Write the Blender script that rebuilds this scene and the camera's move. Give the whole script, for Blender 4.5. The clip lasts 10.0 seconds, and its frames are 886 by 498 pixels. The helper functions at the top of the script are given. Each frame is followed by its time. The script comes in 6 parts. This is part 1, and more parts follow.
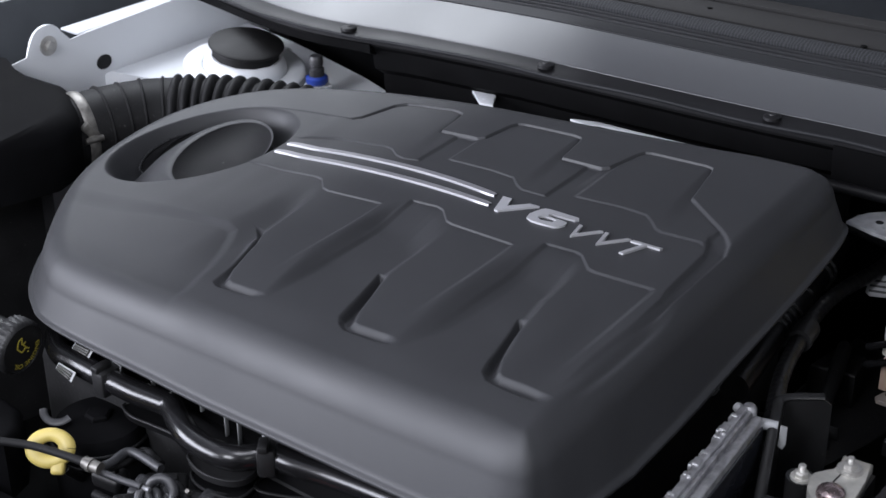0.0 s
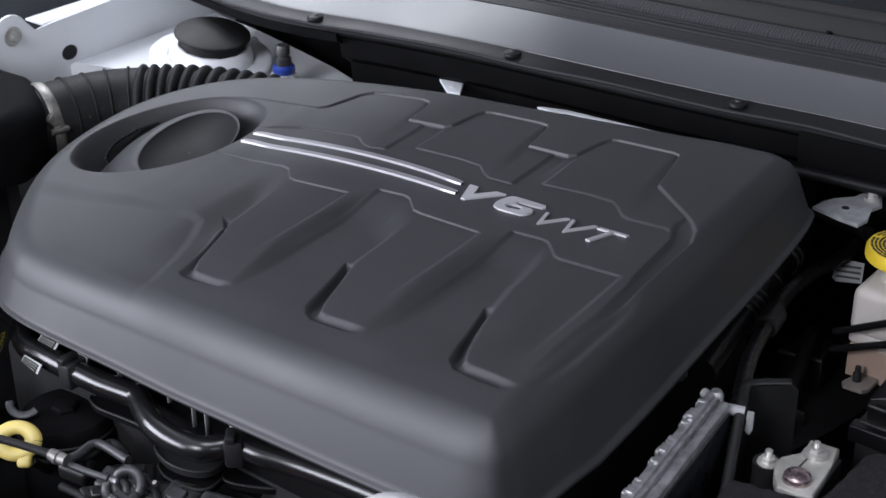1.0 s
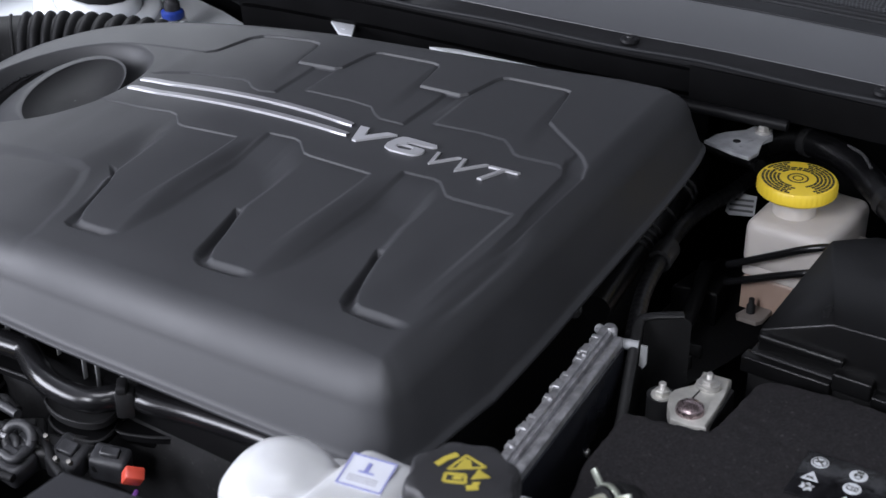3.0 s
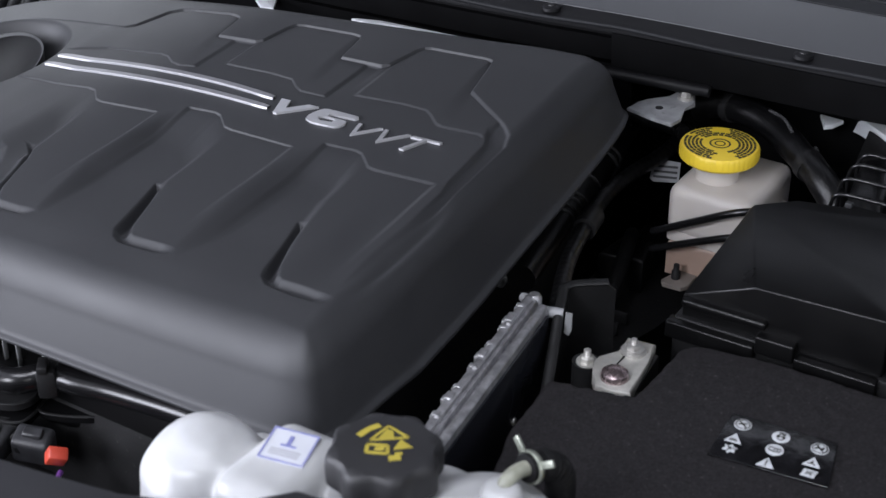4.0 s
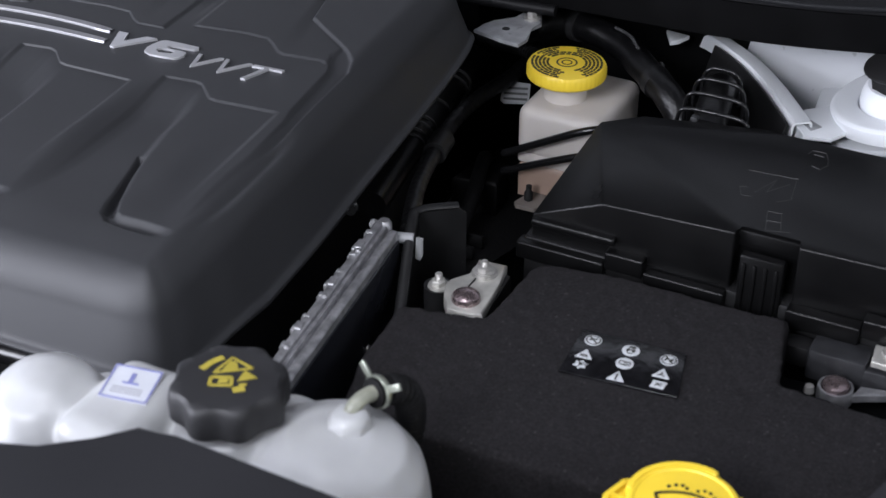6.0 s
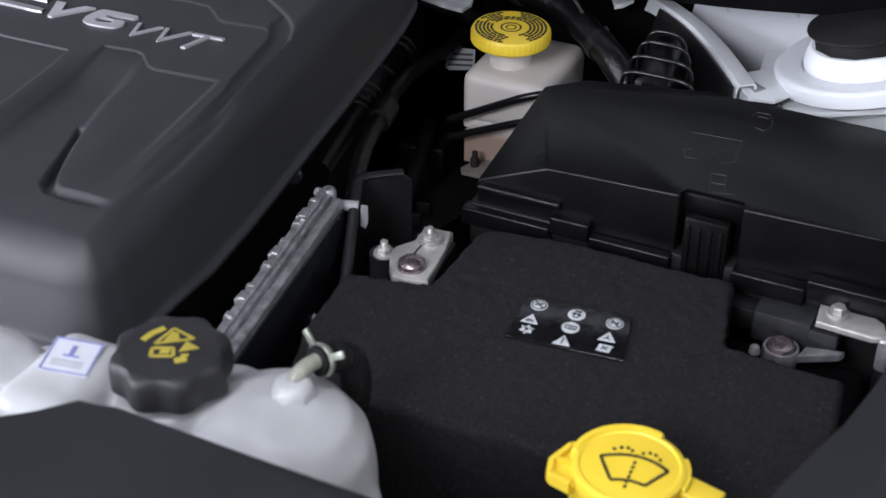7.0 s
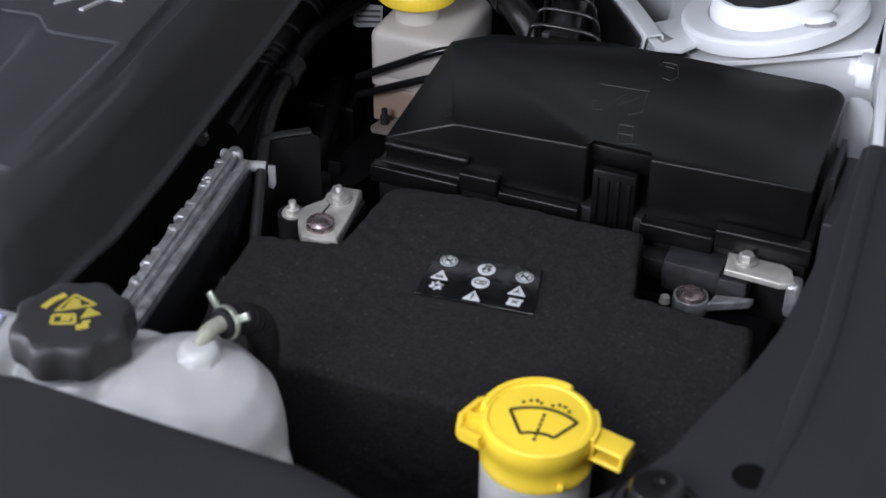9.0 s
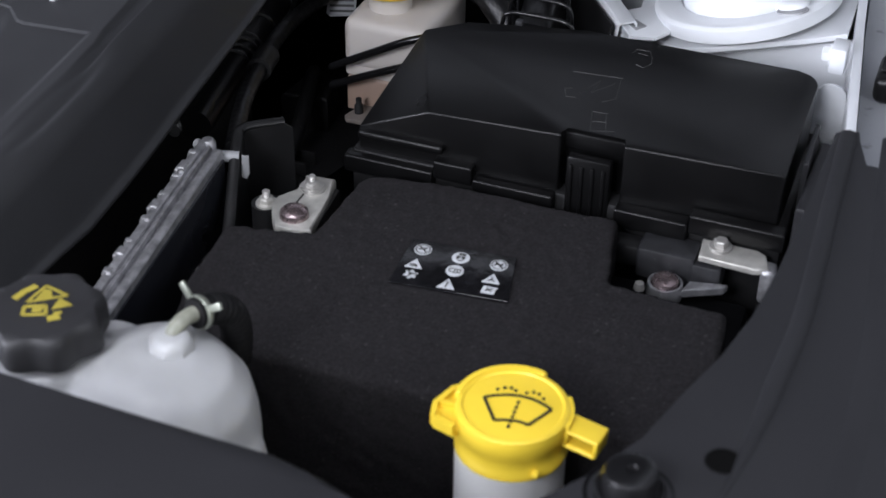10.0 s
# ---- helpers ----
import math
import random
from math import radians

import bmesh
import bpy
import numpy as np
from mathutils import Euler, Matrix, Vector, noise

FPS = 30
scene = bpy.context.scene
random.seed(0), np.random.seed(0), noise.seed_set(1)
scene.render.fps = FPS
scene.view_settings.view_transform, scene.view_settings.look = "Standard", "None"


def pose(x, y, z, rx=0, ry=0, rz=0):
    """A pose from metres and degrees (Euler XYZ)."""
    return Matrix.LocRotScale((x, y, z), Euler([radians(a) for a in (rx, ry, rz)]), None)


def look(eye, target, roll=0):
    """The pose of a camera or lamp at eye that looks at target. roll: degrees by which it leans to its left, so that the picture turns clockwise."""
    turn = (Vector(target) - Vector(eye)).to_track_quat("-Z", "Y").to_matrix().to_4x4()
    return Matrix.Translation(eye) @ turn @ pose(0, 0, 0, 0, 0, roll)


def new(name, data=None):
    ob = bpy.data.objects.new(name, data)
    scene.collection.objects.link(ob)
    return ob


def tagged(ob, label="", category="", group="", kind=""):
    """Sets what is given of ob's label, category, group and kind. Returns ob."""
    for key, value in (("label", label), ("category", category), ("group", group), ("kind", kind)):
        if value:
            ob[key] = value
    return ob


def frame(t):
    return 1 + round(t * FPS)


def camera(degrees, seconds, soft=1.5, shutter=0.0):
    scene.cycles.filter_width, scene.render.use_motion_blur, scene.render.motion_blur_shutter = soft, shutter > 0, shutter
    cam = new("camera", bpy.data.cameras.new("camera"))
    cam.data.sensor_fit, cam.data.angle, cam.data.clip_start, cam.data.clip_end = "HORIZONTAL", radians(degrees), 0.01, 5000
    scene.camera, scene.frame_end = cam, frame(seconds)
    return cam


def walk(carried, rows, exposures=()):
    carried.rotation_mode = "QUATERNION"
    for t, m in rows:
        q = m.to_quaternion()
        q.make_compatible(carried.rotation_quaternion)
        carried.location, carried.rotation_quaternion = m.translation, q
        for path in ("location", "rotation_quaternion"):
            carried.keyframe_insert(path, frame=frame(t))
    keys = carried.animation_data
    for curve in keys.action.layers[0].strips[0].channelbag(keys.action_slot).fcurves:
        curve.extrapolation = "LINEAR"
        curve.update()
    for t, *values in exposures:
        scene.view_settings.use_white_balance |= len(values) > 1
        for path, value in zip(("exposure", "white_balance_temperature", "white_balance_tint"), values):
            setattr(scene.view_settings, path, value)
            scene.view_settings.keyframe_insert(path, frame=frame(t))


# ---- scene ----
cam = camera(32.38, 10.0)
cam.data.dof.use_dof, cam.data.dof.focus_distance, cam.data.dof.aperture_fstop = True, 1.38, 12.0
ROWS = [
    (0.0, 0.7339, -0.8856, 1.5116, 62.755, 0.449, 39.464),
    (0.5, 0.7354, -0.8841, 1.5104, 62.674, 0.408, 39.004),
    (1.0, 0.7378, -0.8810, 1.5096, 62.367, 0.404, 38.391),
    (1.5, 0.7403, -0.8782, 1.5076, 62.075, 0.350, 37.650),
    (2.0, 0.7426, -0.8742, 1.5046, 61.614, 0.292, 36.786),
    (2.5, 0.7451, -0.8697, 1.5013, 60.991, 0.231, 35.920),
    (4.0, 0.7583, -0.8561, 1.4928, 59.542, 0.055, 32.342),
    (4.5, 0.7634, -0.8514, 1.4894, 58.999, -0.001, 30.999),
    (5.0, 0.7673, -0.8466, 1.4854, 58.422, -0.116, 29.611),
    (5.5, 0.7717, -0.8421, 1.4822, 57.786, -0.175, 28.340),
    (7.0, 0.7823, -0.8320, 1.4739, 56.106, -0.350, 25.384),
    (7.5, 0.7845, -0.8285, 1.4712, 55.624, -0.426, 24.514),
    (8.0, 0.7894, -0.8265, 1.4701, 55.314, -0.410, 23.672),
    (8.5, 0.7915, -0.8244, 1.4687, 54.934, -0.510, 22.870),
    (9.0, 0.7936, -0.8221, 1.4684, 54.635, -0.552, 22.299),
    (9.5, 0.7958, -0.8212, 1.4664, 54.498, -0.555, 21.810),
    (10.0, 0.7977, -0.8202, 1.4657, 54.325, -0.604, 21.443),
]
walk(cam, [(t, pose(x, y, z, rx, ry, rz)) for t, x, y, z, rx, ry, rz in ROWS])

# ---- light: a studio hall with large soft lamps ----
world = bpy.data.worlds.new("world")
scene.world = world
world.use_nodes = True
world.node_tree.nodes["Background"].inputs[0].default_value = (0.55, 0.6, 0.7, 1)
world.node_tree.nodes["Background"].inputs[1].default_value = 0.17


def softbox(name, eye, target, sx, sy, watts, colour):
    lamp = bpy.data.lights.new(name, "AREA")
    lamp.shape, lamp.size, lamp.size_y, lamp.energy, lamp.color = "RECTANGLE", sx, sy, watts, colour
    ob = new(name, lamp)
    ob.matrix_world = look(eye, target)
    return ob


softbox("softbox_overhead", (0.45, -0.8, 3.2), (0.45, -0.35, 0.9), 1.2, 0.5, 24, (0.89, 0.905, 1.0))
softbox("softbox_front", (-2.6, -2.5, 1.4), (-0.1, 0, 0.9), 3.0, 2.0, 368, (0.855, 0.876, 1.0))
softbox("softbox_high", (0.1, -2.3, 2.35), (0.55, 0.25, 0.9), 1.0, 0.8, 57, (0.89, 0.907, 1.0))
softbox("softbox_left", (-1.75, 1.05, 2.65), (-0.4, 0.40, 0.97), 1.2, 0.9, 64, (0.87, 0.915, 1.0))
softbox("softbox_right", (2.3, -1.2, 1.9), (0.35, 0.0, 0.9), 1.0, 0.8, 15, (0.93, 0.955, 1.0))
scene.view_settings.exposure = 0.0


# ---- materials ----
def material(name, colour, rough=0.5, metal=0.0, spots=0.15, scale=40.0, bump=0.1, grain=900.0, rough_var=0.1,
             subsurface=0.0, coat=0.0, spec=0.5, second=None, dust=0.0, dust_scale=420.0):
    """A surface with colour change at two sizes, uneven gloss and fine relief."""
    m = bpy.data.materials.new(name)
    m.use_nodes = True
    n, l = m.node_tree.nodes, m.node_tree.links
    b = n["Principled BSDF"]
    co = n.new("ShaderNodeTexCoord")
    big, fine = n.new("ShaderNodeTexNoise"), n.new("ShaderNodeTexNoise")
    big.inputs["Scale"].default_value, big.inputs["Detail"].default_value = scale, 6
    fine.inputs["Scale"].default_value, fine.inputs["Detail"].default_value = grain, 3
    for q in (big, fine):
        l.new(co.outputs["Object"], q.inputs["Vector"])
    ramp = n.new("ShaderNodeValToRGB")
    c2 = second or tuple(c * (1 - spots) for c in colour)
    c1 = colour if second else tuple(min(1, c * (1 + spots)) for c in colour)
    ramp.color_ramp.elements[0].position, ramp.color_ramp.elements[1].position = 0.3, 0.7
    ramp.color_ramp.elements[0].color, ramp.color_ramp.elements[1].color = (*c2, 1), (*c1, 1)
    l.new(big.outputs["Fac"], ramp.inputs["Fac"])
    if dust:
        specks, patch = n.new("ShaderNodeTexNoise"), n.new("ShaderNodeTexNoise")
        specks.inputs["Scale"].default_value, specks.inputs["Detail"].default_value = dust_scale, 2
        patch.inputs["Scale"].default_value, patch.inputs["Detail"].default_value = 23, 3
        cut, mul, mix = n.new("ShaderNodeMapRange"), n.new("ShaderNodeMath"), n.new("ShaderNodeMix")
        cut.inputs["From Min"].default_value, cut.inputs["From Max"].default_value = 0.66, 0.76
        mul.operation, mix.data_type = "MULTIPLY", "RGBA"
        for q in (specks, patch):
            l.new(co.outputs["Object"], q.inputs["Vector"])
        l.new(specks.outputs["Fac"], cut.inputs["Value"])
        l.new(cut.outputs["Result"], mul.inputs[0])
        l.new(patch.outputs["Fac"], mul.inputs[1])
        l.new(mul.outputs["Value"], mix.inputs[0])
        l.new(ramp.outputs["Color"], mix.inputs[6])
        mix.inputs[7].default_value = (dust, dust, dust * 0.97, 1)
        l.new(mix.outputs[2], b.inputs["Base Color"])
    else:
        l.new(ramp.outputs["Color"], b.inputs["Base Color"])
    r = n.new("ShaderNodeMapRange")
    r.inputs["To Min"].default_value, r.inputs["To Max"].default_value = max(0, rough - rough_var), min(1, rough + rough_var)
    l.new(big.outputs["Fac"], r.inputs["Value"])
    l.new(r.outputs["Result"], b.inputs["Roughness"])
    if bump:
        bp = n.new("ShaderNodeBump")
        bp.inputs["Strength"].default_value, bp.inputs["Distance"].default_value = bump, 0.001
        l.new(fine.outputs["Fac"], bp.inputs["Height"])
        l.new(bp.outputs["Normal"], b.inputs["Normal"])
    b.inputs["Metallic"].default_value = metal
    b.inputs["Subsurface Weight"].default_value = subsurface
    b.inputs["Subsurface Radius"].default_value = (0.02, 0.02, 0.018)
    b.inputs["Coat Weight"].default_value = coat
    b.inputs["Specular IOR Level"].default_value = spec
    return m


M_COVER = material("cover_plastic", (0.0228, 0.0235, 0.0258), 0.56, spec=0.42, spots=0.07, scale=14, bump=0.14, grain=1200)
M_BLACK = material("black_plastic", (0.0105, 0.0105, 0.011), 0.42, spec=0.35, spots=0.2, scale=30, bump=0.1, grain=1200, dust=0.06)
M_GLOSS = material("glossy_black_pipe", (0.006, 0.006, 0.0065), 0.23, spec=0.45, rough_var=0.05, spots=0.2, bump=0.02)
M_RUBBER = material("black_rubber", (0.008, 0.008, 0.0085), 0.62, spec=0.16, spots=0.25, scale=60, bump=0.2, grain=700, dust=0.07)
M_DARK = material("dark_engine", (0.0095, 0.0095, 0.010), 0.6, spec=0.3, spots=0.4, scale=25, bump=0.3, grain=300, dust=0.06, dust_scale=300)
M_FELT = material("felt_blanket", (0.0165, 0.0152, 0.0166), 0.95, spots=0.5, scale=420, bump=1.0, grain=1700, spec=0.2, dust=0.09, dust_scale=330)
M_AIR = material("matt_black_plastic", (0.0035, 0.0035, 0.004), 0.75, spec=0.05, spots=0.2, scale=30, bump=0.12, grain=900)
# Near-black copy of the grip's plastic: shade of its hollow and pocket.
M_LID = material("grip_plastic_darkened_for_shade", (0.005, 0.005, 0.0058), 0.6, spec=0.15, spots=0.1, scale=20, bump=0.12, grain=1500)
M_CHROME = material("satin_chrome", (0.31, 0.31, 0.32), 0.52, metal=0.7, spots=0.03, bump=0.02)
M_LETTER = material("bright_satin_chrome", (0.53, 0.53, 0.545), 0.36, metal=0.7, spots=0.03, bump=0.02)
M_MOULD = material("taupe_moulding", (0.0150, 0.0146, 0.0144), 0.6, spec=0.12, spots=0.12, scale=9, bump=0.06)
M_SLATE = material("slate_grey_gap_fill", (0.045, 0.05, 0.056), 0.45, spots=0.2, scale=12, bump=0.05)
M_ALU = material("cast_aluminium", (0.42, 0.42, 0.435), 0.44, metal=0.75, spots=0.35, scale=120, bump=0.5, grain=380, rough_var=0.18)
M_CLAMPSTEEL = material("worn_clamp_steel", (0.17, 0.163, 0.15), 0.48, metal=0.7, spots=0.4, scale=120, bump=0.2, grain=500)
M_ALUDARK = material("dark_anodised_face", (0.012, 0.013, 0.017), 0.25, spec=0.6, spots=0.12, scale=12, bump=0.03)
M_ZINC = material("zinc_plated_steel", (0.42, 0.41, 0.39), 0.38, metal=0.6, spots=0.15, scale=90, bump=0.12, grain=500)
M_LEAD = material("lead_post", (0.36, 0.285, 0.29), 0.27, metal=0.9, spots=0.2, scale=150, bump=0.2, grain=400)
M_WHITE = material("white_body_paint", (0.69, 0.71, 0.735), 0.32, spots=0.04, scale=9, bump=0.03, coat=0.25)
M_TANK = material("milky_tank_plastic", (0.42, 0.425, 0.43), 0.36, spots=0.08, scale=16, bump=0.06, subsurface=0.5)
M_NECK = material("white_bottle_plastic", (0.82, 0.82, 0.8), 0.4, spots=0.04, scale=18, bump=0.04, subsurface=0.3)
M_BOTTLE = material("milky_bottle_plastic", (0.55, 0.515, 0.485), 0.42, spots=0.05, scale=14, bump=0.05, subsurface=0.5)
M_FLUID = material("bottle_with_fluid_behind", (0.30, 0.215, 0.172), 0.4, spots=0.1, scale=14, bump=0.05, subsurface=0.4)
M_FOOT = material("brown_fluid_plastic", (0.16, 0.14, 0.125), 0.45, spots=0.15, bump=0.05)
M_YELLOW = material("yellow_plastic", (0.84, 0.605, 0.045), 0.4, spots=0.05, scale=20, bump=0.06)
M_OLDYELLOW = material("faded_yellow_plastic", (0.50, 0.40, 0.115), 0.45, spots=0.1, scale=30, bump=0.06)
M_PRINT = material("black_print", (0.02, 0.02, 0.015), 0.5, bump=0.0)
M_YPRINT = material("yellow_print", (0.34, 0.28, 0.04), 0.5, bump=0.0)
M_WPRINT = material("white_print", (0.55, 0.57, 0.59), 0.5, bump=0.0)
M_LABEL = material("white_paper_label", (0.50, 0.515, 0.56), 0.5, spots=0.06, bump=0.03)
M_BLUEPRINT = material("blue_print", (0.17, 0.18, 0.38), 0.5, bump=0.0)
M_GREYPRINT = material("grey_print", (0.3, 0.3, 0.33), 0.5, bump=0.0)
M_BLUE = material("blue_plastic", (0.015, 0.04, 0.24), 0.4, bump=0.03)
M_RED = material("red_plastic", (0.48, 0.06, 0.035), 0.4, bump=0.03)
M_COWL = material("grey_cowl_plastic", (0.042, 0.0435, 0.047), 0.46, spec=0.72, spots=0.06, scale=8, bump=0.1, grain=1300)
# Far blacker than the plastic itself: carries the shade under hood and cover.
M_COWLBLACK = material("black_plastic_darkened_for_shade", (0.0030, 0.0030, 0.0033), 0.65, spec=0.06, spots=0.2, scale=30, bump=0.1, grain=900)
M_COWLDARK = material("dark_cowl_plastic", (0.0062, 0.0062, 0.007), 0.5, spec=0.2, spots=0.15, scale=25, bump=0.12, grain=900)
M_TRIM = material("charcoal_trim_plastic", (0.0130, 0.0132, 0.0152), 0.55, spec=0.35, spots=0.08, scale=10, bump=0.14, grain=1400)
M_GLASS = material("dark_windscreen", (0.006, 0.007, 0.008), 0.08, spec=0.22, spots=0.1, bump=0.0)
M_FILM = material("glossy_black_film", (0.006, 0.006, 0.007), 0.2, spots=0.6, scale=110, bump=0.55, grain=110, rough_var=0.14)
M_CAST = material("grey_white_cast_metal", (0.50, 0.49, 0.455), 0.42, metal=0.5, spots=0.2, scale=80, bump=0.3, grain=350)
M_BLACKSAT = material("satin_black_plastic", (0.0036, 0.0036, 0.0038), 0.32, spec=0.28, spots=0.15, scale=25, bump=0.08, grain=1500)
M_HOLE = material("deep_shadow_hole", (0.003, 0.003, 0.003), 0.8, spec=0.05, bump=0.0)
M_PLATE = material("soiled_and_shaded_grey", (0.27, 0.275, 0.285), 0.42, spots=0.3, scale=60, bump=0.1, dust=0.08, dust_scale=150)
M_CAP = material("charcoal_cap_plastic", (0.019, 0.019, 0.0205), 0.5, spec=0.35, spots=0.1, scale=30, bump=0.12, grain=1300)
M_LOOM = material("corrugated_sleeve_plastic", (0.045, 0.045, 0.047), 0.26, spots=0.3, scale=80, bump=0.1, dust=0.1)
M_MARK = material("scuffed_black_plastic", (0.02, 0.0195, 0.019), 0.5, spots=0.5, scale=180, bump=0.2)
M_CLAMP = material("green_silver_clamp", (0.3, 0.32, 0.27), 0.35, metal=0.6, spots=0.3, bump=0.05)
M_GREYCLIP = material("pale_grey_plastic", (0.22, 0.225, 0.23), 0.45, spots=0.08, bump=0.05)
M_MIDGREY = material("grey_connector_plastic", (0.024, 0.0245, 0.027), 0.45, spots=0.35, scale=90, bump=0.2, dust=0.08)
M_COWLMID = material("dark_grey_cowl_plastic", (0.0135, 0.014, 0.0155), 0.5, spec=0.16, spots=0.12, scale=12, bump=0.1, grain=1200)
M_SEAL = material("patterned_rubber", (0.017, 0.0175, 0.019), 0.6, spots=0.6, scale=420, bump=0.6, grain=700, spec=0.12)
n, l = M_SEAL.node_tree.nodes, M_SEAL.node_tree.links
place, wave, ramp = n.new("ShaderNodeTexCoord"), n.new("ShaderNodeTexWave"), n.new("ShaderNodeValToRGB")
wave.inputs["Scale"].default_value, wave.inputs["Distortion"].default_value, wave.inputs["Detail"].default_value = 90.0, 6.0, 2.0
ramp.color_ramp.elements[0].color, ramp.color_ramp.elements[1].color = (0.012, 0.0125, 0.014, 1), (0.028, 0.0295, 0.032, 1)
ramp.color_ramp.elements[0].position, ramp.color_ramp.elements[1].position = 0.35, 0.85
l.new(place.outputs["Object"], wave.inputs["Vector"])
l.new(wave.outputs["Fac"], ramp.inputs["Fac"])
l.new(ramp.outputs["Color"], n["Principled BSDF"].inputs["Base Color"])
# Body white taken down to grey for surfaces that lie in shade.
M_GREYEDWHITE = material("white_paint_greyed_for_shade", (0.56, 0.575, 0.60), 0.4, spots=0.06, scale=14, bump=0.04, dust=0.1, dust_scale=120)
M_VIOLET = material("violet_insulation", (0.12, 0.04, 0.2), 0.45, bump=0.02)
M_STRUTCAP = material("black_cap_rubber", (0.009, 0.0088, 0.009), 0.6, spec=0.2, spots=0.15, scale=40, bump=0.12, grain=900)
M_HOSE = material("dull_black_hose", (0.0034, 0.0034, 0.0038), 0.34, spec=0.4, spots=0.3, scale=70, bump=0.35, grain=520, dust=0.035)
# Grey holds the shade on the right fender; the dust specks are its own.
M_FENDER = material("fender_paint_greyed_for_shade", (0.27, 0.28, 0.30), 0.4, spots=0.08, scale=9, bump=0.04, dust=0.05, dust_scale=90)
M_CLEAR = material("cloudy_nipple_plastic", (0.24, 0.245, 0.20), 0.3, spots=0.3, scale=90, bump=0.05, subsurface=0.4)
M_TAG = material("dull_paper_label", (0.30, 0.305, 0.31), 0.6, spots=0.1, scale=90, bump=0.05)
M_FLOOR = material("grey_floor_paint", (0.22, 0.22, 0.23), 0.5, spots=0.15, scale=3, bump=0.1, grain=80)
M_WALL = material("white_hall_wall", (0.62, 0.63, 0.65), 0.8, spots=0.04, scale=2, bump=0.05, grain=150)


# ---- building helpers ----
BASE = {}


def thing(name, loc, label, category, group="", kind=""):
    """An empty at the thing's base, which carries its parts."""
    ob = new(name)
    ob.empty_display_size = 0.02
    ob.location = loc
    BASE[ob.name] = Vector(loc)
    return tagged(ob, label, category, group, kind)


def finish(name, bm, mat, smooth=True):
    """Link a bmesh that is built in world places as an object with its origin in its middle."""
    lo = [min(v.co[k] for v in bm.verts) for k in range(3)]
    hi = [max(v.co[k] for v in bm.verts) for k in range(3)]
    mid = Vector([(a + b) / 2 for a, b in zip(lo, hi)])
    bmesh.ops.translate(bm, verts=bm.verts, vec=-mid)
    me = bpy.data.meshes.new(name)
    bm.to_mesh(me)
    bm.free()
    for m in (mat if isinstance(mat, (list, tuple)) else [mat]):
        me.materials.append(m)
    if smooth:
        me.shade_smooth()
        me.set_sharp_from_angle(angle=radians(38))
    ob = new(name, me)
    ob.location = mid
    BASE[ob.name] = mid
    return ob


def part(name, bm, mat, parent, label="", smooth=True):
    ob = finish(name, bm, mat, smooth)
    ob.parent = parent
    ob.location = BASE[ob.name] - BASE[parent.name]
    return tagged(ob, label)


def solo(name, bm, mat, label, category, kind="", group="", smooth=True):
    return tagged(finish(name, bm, mat, smooth), label, category, group, kind)


def join(*bms):
    out = bmesh.new()
    for b in bms:
        me = bpy.data.meshes.new("tmp")
        b.to_mesh(me)
        out.from_mesh(me)
        bpy.data.meshes.remove(me)
        b.free()
    return out


def moved(bm, m):
    bmesh.ops.transform(bm, matrix=m, verts=bm.verts)
    return bm


def box(x0, x1, y0, y1, z0, z1, bevel=0.003, seg=2, m=None):
    bm = bmesh.new()
    bmesh.ops.create_cube(bm, size=1)
    for v in bm.verts:
        v.co = Vector((x0 if v.co.x < 0 else x1, y0 if v.co.y < 0 else y1, z0 if v.co.z < 0 else z1))
    if bevel:
        bmesh.ops.bevel(bm, geom=bm.edges[:], offset=bevel, segments=seg, affect="EDGES", profile=0.5)
    return moved(bm, m) if m else bm


def prism(poly, z0, z1, bevel=0.003, seg=3, m=None):
    """An upright prism over a plan; z0 and z1 are heights or functions of x and y."""
    bm = bmesh.new()
    a = z0 if callable(z0) else (lambda x, y: z0)
    b = z1 if callable(z1) else (lambda x, y: z1)
    if sum(p[0] * q[1] - q[0] * p[1] for p, q in zip(poly, poly[1:] + poly[:1])) < 0:
        poly = poly[::-1]
    lo = [bm.verts.new((x, y, a(x, y))) for x, y in poly]
    hi = [bm.verts.new((x, y, b(x, y))) for x, y in poly]
    bm.faces.new(lo[::-1])
    top = bm.faces.new(hi)
    n = len(poly)
    for i in range(n):
        j = (i + 1) % n
        bm.faces.new((lo[i], lo[j], hi[j], hi[i]))
    if bevel:
        edges = list(top.edges) + [e for e in bm.edges if e.calc_face_angle(0) > 0.5 and not all(v in lo for v in e.verts)]
        bmesh.ops.bevel(bm, geom=list(set(edges)), offset=bevel, segments=seg, affect="EDGES", profile=0.5, clamp_overlap=True)
    return moved(bm, m) if m else bm


